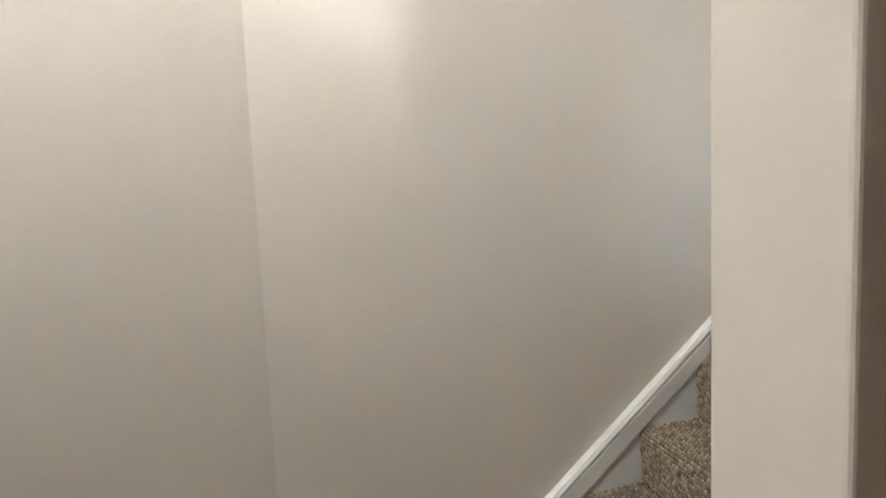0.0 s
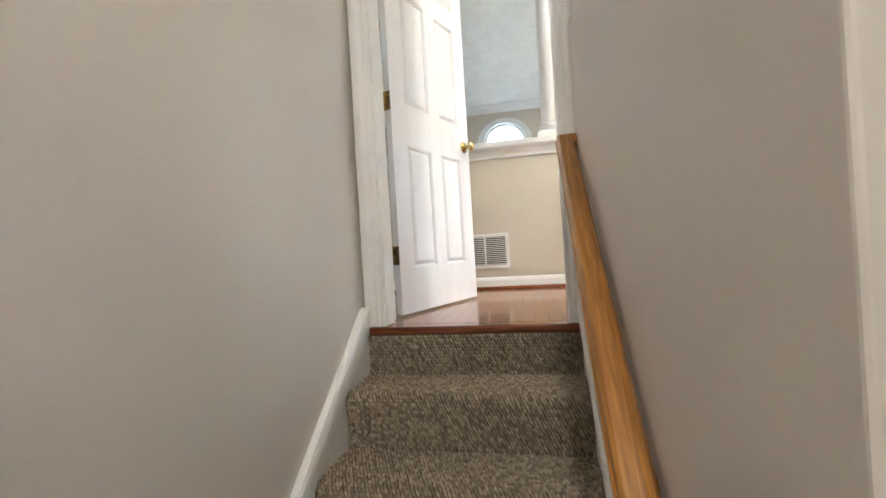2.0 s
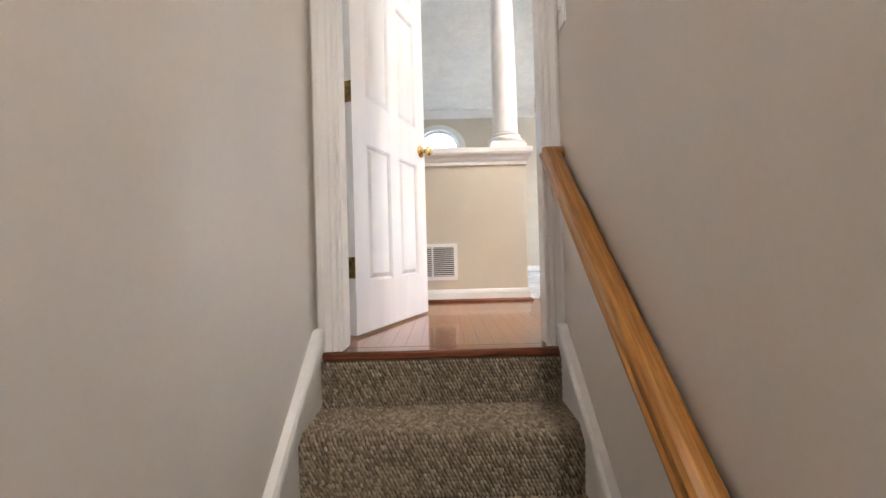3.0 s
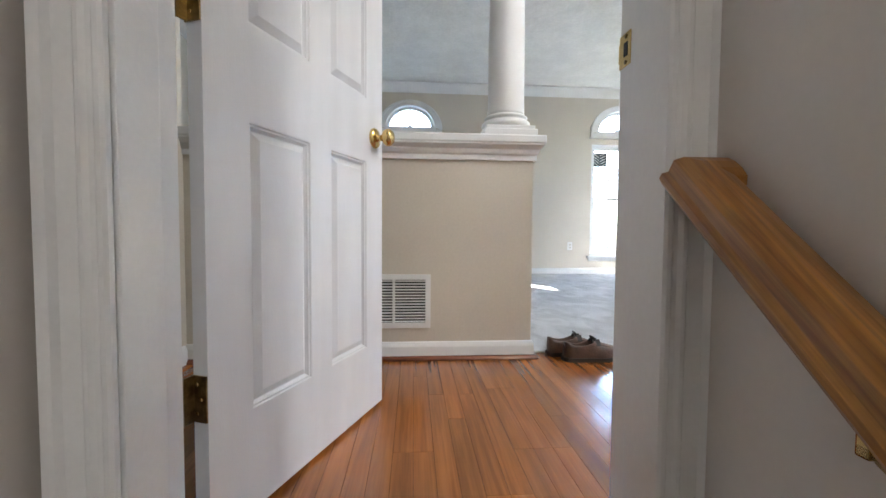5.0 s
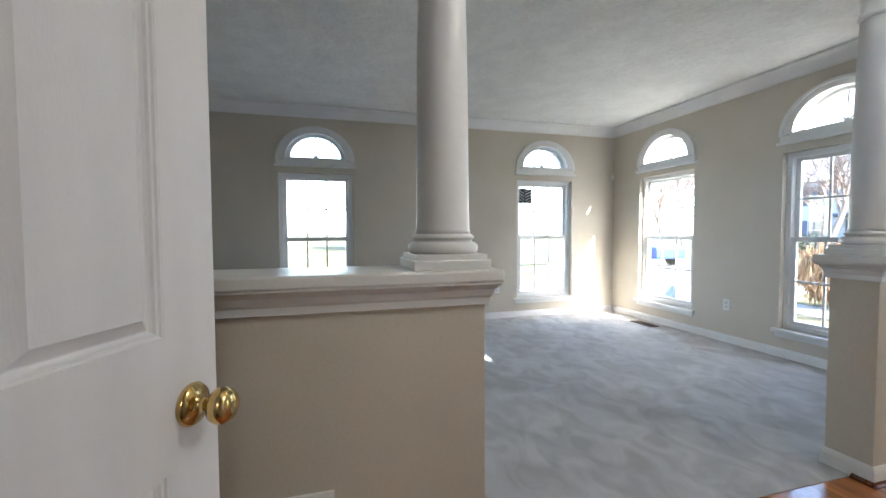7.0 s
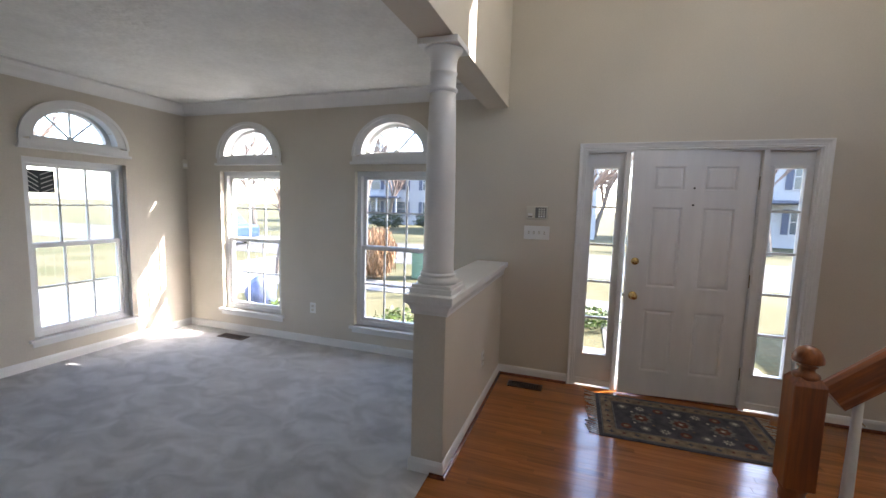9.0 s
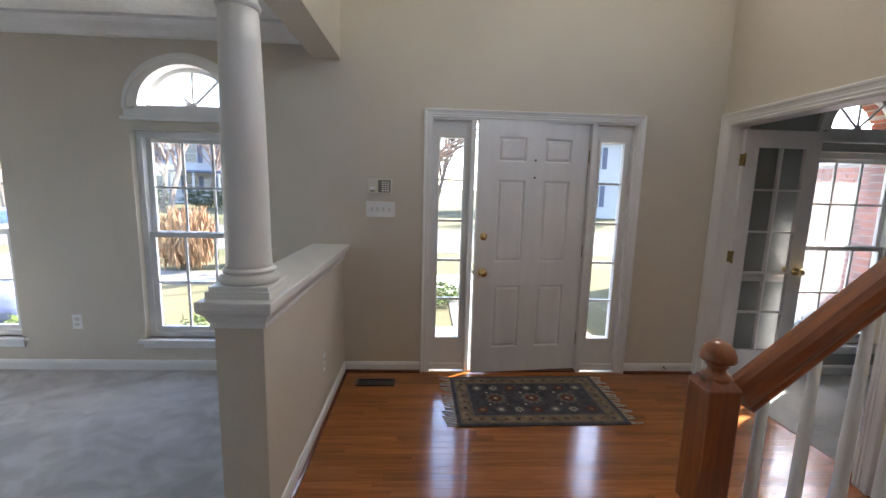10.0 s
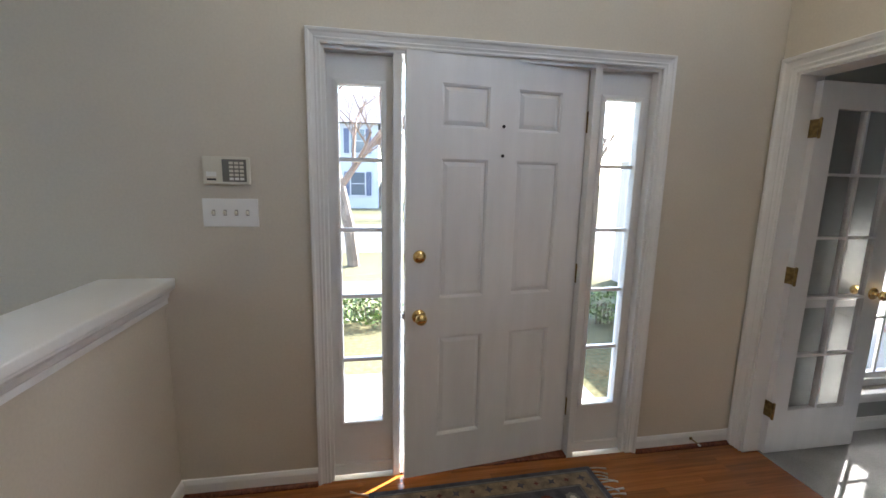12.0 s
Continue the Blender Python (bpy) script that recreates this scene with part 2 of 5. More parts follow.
def sweep(points, normal, profile, closed=False, bm=None):
    """A profile of (u, v) run along points that lie in a plane: u to the left of the run, v along the plane's normal; corners are mitred."""
    bm = bm or bmesh.new()
    n = Vector(normal).normalized()
    pts = [Vector(p) for p in points]
    rings = []
    count = len(pts)
    for i, p in enumerate(pts):
        a = pts[i - 1] if (i or closed) else None
        b = pts[(i + 1) % count] if (i < count - 1 or closed) else None
        sides = [n.cross((q - r).normalized()) for q, r in ((p, a), (b, p)) if q is not None and r is not None]
        s = sum(sides, Vector()).normalized()
        s = s / max(0.2, s.dot(sides[0]))
        rings.append([bm.verts.new(p + s * u + n * v) for u, v in profile])
    k = len(profile)
    for i in range(count if closed else count - 1):
        a, b = rings[i], rings[(i + 1) % count]
        for j in range(k):
            bm.faces.new((a[j], a[(j + 1) % k], b[(j + 1) % k], b[j]))
    if not closed:
        bm.faces.new(rings[0])
        bm.faces.new(list(reversed(rings[-1])))
    bmesh.ops.recalc_face_normals(bm, faces=list(bm.faces))
    return bm


def lathe(profile, segments=40, bm=None, at=(0, 0, 0)):
    """A turned shape from (radius, height) about z."""
    bm = bm or bmesh.new()
    o = Vector(at)
    rings = []
    for r, z in profile:
        rings.append([bm.verts.new(o + Vector((r * math.cos(math.tau * i / segments), r * math.sin(math.tau * i / segments), z))) for i in range(segments)])
    for a, b in zip(rings, rings[1:]):
        for i in range(segments):
            j = (i + 1) % segments
            bm.faces.new((a[i], a[j], b[j], b[i]))
    bm.faces.new(list(reversed(rings[0])))
    bm.faces.new(rings[-1])
    return bm


def turned(bm, m):
    bmesh.ops.transform(bm, matrix=m, verts=list(bm.verts))
    return bm


def holed(axis, at, thick, a0, a1, z0, z1, holes):
    """A wall of the given thickness from at, across axis 'x' or 'y', with rectangular holes (a0, z0, a1, z1) right through."""
    us = sorted({a0, a1, *[h[i] for h in holes for i in (0, 2) if a0 < h[i] < a1]})
    vs = sorted({z0, z1, *[h[i] for h in holes for i in (1, 3) if z0 < h[i] < z1]})
    bm = bmesh.new()
    made = {}

    def vert(u, v, w):
        key = (round(u, 5), round(v, 5), w)
        if key not in made:
            p = at + (thick if w else 0)
            made[key] = bm.verts.new((p, u, v) if axis == "x" else (u, p, v))
        return made[key]

    def solid(i, j):
        if not (0 <= i < len(us) - 1 and 0 <= j < len(vs) - 1):
            return False
        u, v = (us[i] + us[i + 1]) / 2, (vs[j] + vs[j + 1]) / 2
        return not any(h[0] < u < h[2] and h[1] < v < h[3] for h in holes)

    for i in range(len(us) - 1):
        for j in range(len(vs) - 1):
            if not solid(i, j):
                continue
            u0, u1, v0, v1 = us[i], us[i + 1], vs[j], vs[j + 1]
            for w in (0, 1):
                bm.faces.new([vert(u0, v0, w), vert(u1, v0, w), vert(u1, v1, w), vert(u0, v1, w)])
            for di, dj, (pa, pb) in ((-1, 0, ((u0, v0), (u0, v1))), (1, 0, ((u1, v0), (u1, v1))), (0, -1, ((u0, v0), (u1, v0))), (0, 1, ((u0, v1), (u1, v1)))):
                if not solid(i + di, j + dj):
                    bm.faces.new([vert(*pa, 0), vert(*pb, 0), vert(*pb, 1), vert(*pa, 1)])
    bmesh.ops.recalc_face_normals(bm, faces=list(bm.faces))
    return bm


def structure(name, bm, mat, label, category):
    return tagged(link(name, bm, mat), label, category, kind="structure")

# ---- the plan ----
SOUTH, EAST, NORTH = -3.30, 7.33, 3.20        # inner wall faces
HALF_W, HALF_E = 3.39, 3.585                  # faces of the two half walls
CEIL, TALL = 2.69, 5.25
LANDING = -1.33
RISE, GO = 0.19, 0.24
ARCH_W, ARCH_H, ARCH_Z = 0.345, 0.30, 2.085


def arch_holes(c):
    """Holes for a double-hung window with an arched light over it, centred at c along the wall."""
    out = [(c - 0.43, 0.27, c + 0.43, 1.91)]
    n = 14
    for i in range(n):
        a, b = -0.36 + 0.72 * i / n, -0.36 + 0.72 * (i + 1) / n
        h = math.sqrt(max(0.0, 1 - ((a + b) / 2 / 0.365) ** 2)) * 0.318
        out.append((c + a, ARCH_Z - 0.012, c + b, ARCH_Z + h))
    return out


W_LIVING_A, W_LIVING_B, W_STUDY = 6.365, 4.545, -0.83      # along the south wall
W_EAST_A, W_EAST_B = -2.165, 0.915                         # along the east wall
south_holes = [h for c in (W_LIVING_A, W_LIVING_B, W_STUDY) for h in arch_holes(c)]
south_holes += [(1.07, -0.02, 2.71, 2.085), (0.85, 4.06, 1.40, 5.0)]
structure("wall_south", holed("y", SOUTH - 0.16, 0.16, -3.2, EAST + 0.16, -0.6, TALL, south_holes), WALL, "beige painted front wall with arched windows and the entrance", "wall")
structure("wall_east", holed("x", EAST, 0.16, SOUTH, NORTH + 0.15, -0.6, TALL, arch_holes(W_EAST_A) + arch_holes(W_EAST_B)), WALL,
          "beige painted living room wall with arched windows", "wall")
structure("wall_north", block((2.0, NORTH, -0.6, EAST, NORTH + 0.15, TALL)), WALL, "plain beige painted end wall", "wall")
structure("wall_study_opening", holed("x", 0.25, 0.14, SOUTH, -0.9, -0.02, TALL, [(-3.215, -0.03, -1.93, 2.085)]), WALL,
          "beige wall with a wide cased opening to the study", "wall")
structure("wall_study_south", holed("y", SOUTH + 0.002, 0.012, -3.2, 0.248, 0.0, 2.7, arch_holes(W_STUDY)), GREY_WALL, "grey painted study wall under the arched window", "wall")
structure("wall_study_west", block((-3.35, SOUTH, -0.1, -3.2, 0.2, 2.8)), GREY_WALL, "grey painted study wall", "wall")
structure("wall_study_north", block((-3.2, -0.9, -0.1, 0.25, -0.8, 2.8)), GREY_WALL, "grey painted study wall", "wall")
structure("ceiling_study", block((-3.2, SOUTH + 0.015, 2.70, 0.248, -0.9, 2.80)), CEILING, "white study ceiling", "ceiling")
partition = bmesh.new()
plan = [(0.611, 0.364), (2.0, 0.3455), (2.0, 0.446), (0.611, 0.4756)]
partition.faces.new([partition.verts.new((x, y, LANDING)) for x, y in reversed(plan)])
top = bmesh.ops.extrude_face_region(partition, geom=list(partition.faces))
bmesh.ops.translate(partition, verts=[v for v in top["geom"] if isinstance(v, bmesh.types.BMVert)], vec=(0, 0, TALL - LANDING))
bmesh.ops.recalc_face_normals(partition, faces=list(partition.faces))
bmesh.ops.bevel(partition, geom=[e for e in partition.edges if abs(e.verts[0].co.z - e.verts[1].co.z) > 1], offset=0.005, segments=3, profile=0.5, affect="EDGES")
ALONG = pose(2.0, 0.446, 0, 0, 0, -1.22) @ pose(-2.0, -0.446, 0)      # the slight skew of the partition's stair side
structure("wall_stair_partition", partition, STAIR_WALL, "pale painted partition wall between the two stairs", "wall")
structure("wall_stair_north", block((0.08, 1.345, LANDING, 2.0, 1.46, 2.6)), STAIR_WALL, "pale pinkish beige stairwell wall", "wall")
landing_wall = block((-1.45, 0, LANDING, 0, 0.11, 2.6))
structure("wall_landing_north", turned(landing_wall, pose(0.08, 1.345, 0, 0, 0, 12)), STAIR_WALL, "pale beige landing wall meeting the stair wall", "wall")
structure("wall_landing_west", block((-1.3, -0.9, LANDING, -1.2, 1.5, 2.6)), STAIR_WALL, "pale beige landing wall", "wall")
bm = bmesh.new()
slope_wall = [(2.0, LANDING), (2.0, -0.06), (-0.9, 2.49), (-1.2, 2.49), (-1.2, LANDING)]
sides = [[bm.verts.new((x, y, z)) for x, z in slope_wall] for y in (-0.82, -0.72)]
for j in range(5):
    bm.faces.new((sides[0][j], sides[0][(j + 1) % 5], sides[1][(j + 1) % 5], sides[1][j]))
bm.faces.new(sides[0])
bm.faces.new(list(reversed(sides[1])))
bmesh.ops.recalc_face_normals(bm, faces=list(bm.faces))
structure("wall_landing_south", bm, STAIR_WALL, "plain beige wall below the main stair", "wall")
structure("wall_under_stair", block((2.0, -0.72, LANDING, 2.08, 0.345, -0.05)), STAIR_WALL, "plain wall at the end of the space under the stair", "wall")
structure("ceiling_stairwell", block((-1.2, -0.72, 2.35, 0.57, 1.5, 2.45), (0.57, 0.43, 2.35, 2.0, 1.345, 2.45)), CEILING, "white stairwell ceiling", "ceiling")
structure("wall_stair_door", holed("x", 2.0, 0.17, 0.2, NORTH, -0.05, TALL, [(0.473, -0.06, 1.279, 2.05)]), WALL, "beige wall with the doorway to the basement stair", "wall")
structure("wall_hall", block((2.17, 1.905, 0, HALF_W - 0.001, 2.005, CEIL), bevel=0.003), WALL, "cream painted wall closing the hall", "wall")
structure("ceiling_hall", block((2.17, 0.43, CEIL, HALF_W, NORTH, CEIL + 0.12)), CEILING, "white hall ceiling", "ceiling")
structure("ceiling_living", block((3.60, SOUTH, CEIL, EAST, NORTH, CEIL + 0.1)), CEILING, "white stippled living room ceiling", "ceiling")
structure("ceiling_foyer", block((-3.2, SOUTH, TALL, EAST, NORTH, TALL + 0.1)), CEILING, "white ceiling of the two-storey entrance hall", "ceiling")
structure("beam", block((HALF_W + 0.008, SOUTH, 2.47, 3.60, NORTH, TALL), bevel=0.004), WALL, "beige painted beam and wall over the columns", "beam")
structure("wall_foyer_west", block((-0.8, -0.8, -0.1, -0.7, 0.345, TALL)), WALL, "plain beige wall at the head of the stair", "wall")
structure("subfloor", block((0.29, SOUTH, -0.12, 3.47, -0.86, -0.012), (2.08, -0.86, -0.12, 3.47, NORTH, -0.012)), DARK, "dark underlay below the floorboards", "floor")
structure("floor_carpet", block((3.468, SOUTH, -0.12, EAST, NORTH, 0.004)), CARPET, "soft blue-grey cut pile carpet with vacuum marks", "carpet")
structure("floor_study_carpet", block((-3.2, SOUTH, -0.12, 0.29, -0.9, 0.003)), STUDY_CARPET, "grey study carpet", "carpet")
structure("floor_landing", block((-1.2, -0.72, LANDING - 0.1, 2.0, 1.5, LANDING)), LOOP_BACK, "brown carpeted stair landing", "floor")

# ---- half walls, caps, columns ----
for name, y0, y1 in (("half_wall_foyer", SOUTH, -1.65), ("half_wall_hall", 0.288, 2.80)):
    hw = thing(name, "beige half wall with a moulded white wooden cap", "half wall", kind="structure")
    part("wall", block((HALF_W, y0, 0, HALF_E, y1, 0.965), bevel=0.003), WALL, hw)
    prof = [(0.01, 0), (-0.012, 0), (-0.012, 0.022), (-0.018, 0.03), (-0.024, 0.05), (-0.040, 0.066), (-0.046, 0.07), (-0.046, 0.076), (0.01, 0.076)]
    ring = [(HALF_W, y0, 0.957), (HALF_E, y0, 0.957), (HALF_E, y1, 0.957), (HALF_W, y1, 0.957)]
    if y1 < 0:
        run = [ring[0], ring[3], ring[2], ring[1]]
        part("cap_moulding", sweep(run, (0, 0, 1), [(-u, v) for u, v in prof]), TRIM, hw)
        part("cap_board", block((HALF_W - 0.05, y0, 1.033, HALF_E + 0.05, y1 + 0.05, 1.073), bevel=0.007), TRIM, hw, "white painted cap board")
    else:
        run = [ring[2], ring[1], ring[0], ring[3]]
        part("cap_moulding", sweep(run, (0, 0, 1), [(-u, v) for u, v in prof]), TRIM, hw)
        part("cap_board", block((HALF_W - 0.05, y0 - 0.05, 1.033, HALF_E + 0.05, y1, 1.073), bevel=0.007), TRIM, hw, "white painted cap board")
structure("wall_hall_end", block((HALF_W, 2.80, 0, HALF_E, NORTH, 2.47)), WALL, "plain beige wall beyond the half wall", "wall")


def column(m):
    c = thing("column", "smooth white tapered column standing on the half wall cap", "column", "columns on the half walls", m=m)
    part("plinth", block((-0.128, -0.128, 0, 0.128, 0.128, 0.032), (-0.118, -0.118, 0.03, 0.118, 0.118, 0.05), bevel=0.004), TRIM, c)
    base = [(0.10, 0.048), (0.112, 0.05), (0.119, 0.058), (0.121, 0.068), (0.118, 0.079), (0.110, 0.086), (0.101, 0.088), (0.100, 0.096), (0.106, 0.099), (0.107, 0.106),
            (0.101, 0.111), (0.095, 0.115), (0.09, 0.122)]
    smooth(part("base", lathe(base, 48), TRIM, c))
    shaft = [(0.095, 0.112), (0.0915, 0.13), (0.0895, 0.2), (0.088, 0.45), (0.084, 0.75), (0.078, 1.0), (0.0735, 1.13)]
    smooth(part("shaft", lathe(shaft, 48), TRIM, c))
    cap = [(0.0735, 1.128), (0.079, 1.132), (0.083, 1.14), (0.083, 1.147), (0.079, 1.154), (0.0735, 1.158), (0.0735, 1.225), (0.078, 1.23), (0.078, 1.24), (0.074, 1.246),
           (0.075, 1.29), (0.080, 1.318), (0.092, 1.340), (0.104, 1.352), (0.108, 1.362), (0.10, 1.364)]
    smooth(part("capital", lathe(cap, 48), TRIM, c))
    part("abacus", block((-0.116, -0.116, 1.363, 0.116, 0.116, 1.397), bevel=0.004), TRIM, c)
    return c


col = column(pose(3.4875, 0.405, 1.073))
copy_thing(col, pose(3.4875, -1.775, 1.073))

# ---- skirtings, crown ----
SKIRT = [(0, 0), (0.013, 0), (0.013, 0.062), (0.010, 0.072), (0.006, 0.082), (0, 0.086)]
SHOE = [(0.0135, 0), (0.031, 0), (0.031, 0.006), (0.026, 0.014), (0.018, 0.019), (0.0135, 0.02)]
structure("baseboard", sweep([(2.765, SOUTH, 0.002), (HALF_W, SOUTH, 0.002), (HALF_W, -1.65, 0.002), (HALF_E, -1.65, 0.002), (HALF_E, SOUTH, 0.002), (EAST, SOUTH, 0.002),
                              (EAST, NORTH, 0.002), (HALF_E, NORTH, 0.002), (HALF_E, 0.288, 0.002), (HALF_W, 0.288, 0.002), (HALF_W, NORTH, 0.002)], (0, 0, 1), SKIRT),
          TRIM, "white moulded baseboard round the living room", "baseboard")
structure("baseboard_entry", sweep([(0.40, SOUTH, 0.002), (1.02, SOUTH, 0.002)], (0, 0, 1), SKIRT), TRIM, "short white moulded baseboard by the front door", "baseboard")
structure("baseboard_hall", sweep([(HALF_W - 0.02, 1.905, 0.002), (2.17, 1.905, 0.002), (2.17, 1.36, 0.002)], (0, 0, 1), SKIRT), TRIM, "white hall baseboard",
          "baseboard")
structure("baseboard_study", sweep([(-3.2, -0.9, 0.002), (-3.2, SOUTH + 0.014, 0.002), (0.25, SOUTH + 0.014, 0.002)], (0, 0, 1), SKIRT), TRIM, "white study baseboard", "baseboard")
structure("shoe_moulding", sweep([(2.765, SOUTH, 0.001), (HALF_W, SOUTH, 0.001), (HALF_W, -1.65, 0.001), (3.46, -1.65, 0.001)], (0, 0, 1), SHOE), OAK_NOSING,
          "stained oak shoe moulding along the half wall", "trim")
structure("shoe_moulding_hall", sweep([(3.46, 0.288, 0.001), (HALF_W, 0.288, 0.001), (HALF_W, NORTH, 0.001)], (0, 0, 1), SHOE), OAK_NOSING,
          "stained oak shoe moulding along the hall half wall", "trim")
structure("shoe_moulding_entry", sweep([(0.40, SOUTH, 0.001), (1.02, SOUTH, 0.001)], (0, 0, 1), SHOE), OAK_NOSING, "stained oak shoe moulding by the door", "trim")
CROWN = [(0, 0), (0, -0.125), (0.008, -0.125), (0.012, -0.112), (0.022, -0.10), (0.038, -0.082), (0.062, -0.045), (0.085, -0.024), (0.098, -0.02), (0.10, -0.006), (0.10, 0)]
structure("crown_moulding", sweep([(3.60, SOUTH, CEIL - 0.001), (EAST, SOUTH, CEIL - 0.001), (EAST, NORTH, CEIL - 0.001), (3.60, NORTH, CEIL - 0.001)], (0, 0, 1), CROWN, closed=True),
          TRIM, "white crown moulding round the living room ceiling", "moulding")
CHAIR = [(0, 0), (0.012, 0), (0.02, 0.02), (0.026, 0.045), (0.02, 0.06), (0.008, 0.075), (0, 0.075)]
structure("chair_rail", sweep([(-3.2, SOUTH + 0.014, 0.83), (W_STUDY - 0.45, SOUTH + 0.014, 0.83)], (0, 0, 1), CHAIR), TRIM, "white chair rail on the grey study wall", "trim")
structure("chair_rail_corner", sweep([(W_STUDY + 0.45, SOUTH + 0.014, 0.83), (0.25, SOUTH + 0.014, 0.83)], (0, 0, 1), CHAIR), TRIM, "white chair rail on the grey study wall", "trim")

# ---- windows ----
N = 28


def half_ring(outer, inner, y0, y1, bm=None):
    """A half ellipse band; outer and inner: (half width, height, base)."""
    bm = bm or bmesh.new()
    rings = []
    for i in range(N + 1):
        a = math.pi * i / N
        c, s = math.cos(a), math.sin(a)
        o, q = (outer[0] * c, outer[2] + outer[1] * s), (inner[0] * c, inner[2] + inner[1] * s)
        rings.append([bm.verts.new((x, y, z)) for (x, z), y in ((o, y0), (o, y1), (q, y1), (q, y0))])
    for a, b in zip(rings, rings[1:]):
        for j in range(4):
            bm.faces.new((a[j], a[(j + 1) % 4], b[(j + 1) % 4], b[j]))
    bm.faces.new(rings[0])
    bm.faces.new(list(reversed(rings[-1])))
    bmesh.ops.recalc_face_normals(bm, faces=list(bm.faces))
    return bm


def sash(parent, z0, z1, y0, y1):
    s = part("sash", block((-0.39, y0, z0, -0.345, y1, z1), (0.345, y0, z0, 0.39, y1, z1), (-0.345, y0, z1 - 0.04, 0.345, y1, z1), (-0.345, y0, z0, 0.345, y1, z0 + 0.045)),
             VINYL, parent)
    ym = (y0 + y1) / 2
    zm = (z0 + 0.045 + z1 - 0.04) / 2
    for x in (-0.115, 0.115):
        part("muntin", block((x - 0.009, ym - 0.008, z0 + 0.045, x + 0.009, ym + 0.008, z1 - 0.04)), VINYL, s)
    for x in (-0.345, -0.106, 0.124):
        part("muntin", block((x, ym - 0.0075, zm - 0.009, x + 0.221, ym + 0.0075, zm + 0.009)), VINYL, s)
    p = part("pane", block((-0.345, ym - 0.002, z0 + 0.045, 0.345, ym + 0.002, z1 - 0.04)), GLASS, s)
    p.visible_shadow = False
    return s


def arched_window(name, m, label):
    w = thing(name, label, "window", "arched windows", "structure", m)
    part("window_frame", block((-0.43, -0.155, 0.0, -0.385, -0.055, 1.64), (0.385, -0.155, 0.0, 0.43, -0.055, 1.64), (-0.385, -0.155, 1.59, 0.385, -0.055, 1.64),
                               (-0.385, -0.155, 0.0, 0.385, -0.05, 0.045)), VINYL, w)
    sash(w, 0.82, 1.60, -0.135, -0.105)
    sash(w, 0.035, 0.86, -0.098, -0.068)
    part("window_sill", block((-0.475, -0.055, -0.030, 0.475, 0.042, 0.0), bevel=0.005), TRIM, w)
    part("apron", block((-0.45, 0.0, -0.075, 0.45, 0.014, -0.030), bevel=0.003), TRIM, w)
    zb = ARCH_Z - 0.27
    trim = half_ring((0.45, 0.395, 1.79), (ARCH_W, ARCH_H, zb), 0.0, 0.022)
    trim = half_ring((0.455, 0.40, 1.79), (0.425, 0.37, 1.79), 0.0, 0.034, trim)
    for b in ((-0.45, 0.0, 1.715, 0.45, 0.022, 1.79), (-ARCH_W - 0.02, 0.0, 1.79, ARCH_W + 0.02, 0.022, zb)):
        extra = block(b)
        me = bpy.data.meshes.new("band")
        extra.to_mesh(me)
        extra.free()
        trim.from_mesh(me)
        bpy.data.meshes.remove(me)
    part("arch_trim", trim, TRIM, w)
    part("arch_ledge", block((-0.468, 0.0, 1.708, 0.468, 0.046, 1.735), bevel=0.006), TRIM, w)
    part("arch_liner", half_ring((ARCH_W + 0.02, ARCH_H + 0.02, zb), (ARCH_W, ARCH_H, zb), -0.155, 0.0), TRIM, w)
    fr = half_ring((ARCH_W, ARCH_H, zb), (0.295, 0.252, zb + 0.02), -0.135, -0.075)
    part("arch_frame", fr, VINYL, w)
    part("arch_bottom", block((-ARCH_W, -0.155, zb - 0.012, ARCH_W, 0.0, zb), (-ARCH_W + 0.01, -0.135, zb, ARCH_W - 0.01, -0.075, zb + 0.022)), VINYL, w)
    p = part("arch_pane", half_ring((0.297, 0.254, zb + 0.02), (0.002, 0.002, zb + 0.02), -0.107, -0.103), GLASS, w)
    p.visible_shadow = False
    for deg in (45, 90, 135):
        ln = 0.252 * 0.295 / math.sqrt((0.252 * math.cos(radians(deg))) ** 2 + (0.295 * math.sin(radians(deg))) ** 2)
        spoke = block((0.02, -0.113, -0.008, ln, -0.097, 0.008))
        part("spoke", turned(spoke, pose(0, 0, zb + 0.022, 0, -deg, 0)), VINYL, w)
    part("hub", half_ring((0.03, 0.03, zb + 0.02), (0.004, 0.004, zb + 0.02), -0.116, -0.094), VINYL, w)
    return w


LABEL = "white double-hung window with grilles under an arched fanlight"
first = arched_window("window_1", pose(W_LIVING_A, SOUTH, 0.27), LABEL)
for i, m in enumerate((pose(W_LIVING_B, SOUTH, 0.27), pose(EAST, W_EAST_A, 0.27, 0, 0, 90), pose(EAST, W_EAST_B, 0.27, 0, 0, 90), pose(W_STUDY, SOUTH + 0.013, 0.27))):
    copy_thing(first, m).name = "window_%d" % (i + 2)
up = thing("window_upper", "small white window high over the front door", "window", kind="structure", m=pose(1.125, SOUTH, 4.06))
part("window_frame", block((-0.275, -0.15, 0, -0.235, -0.02, 0.94), (0.235, -0.15, 0, 0.275, -0.02, 0.94), (-0.235, -0.15, 0, 0.235, -0.02, 0.035), (-0.235, -0.15, 0.905, 0.235, -0.02, 0.94)), VINYL, up)
part("pane", block((-0.235, -0.09, 0.035, 0.235, -0.086, 0.905)), GLASS, up).visible_shadow = False



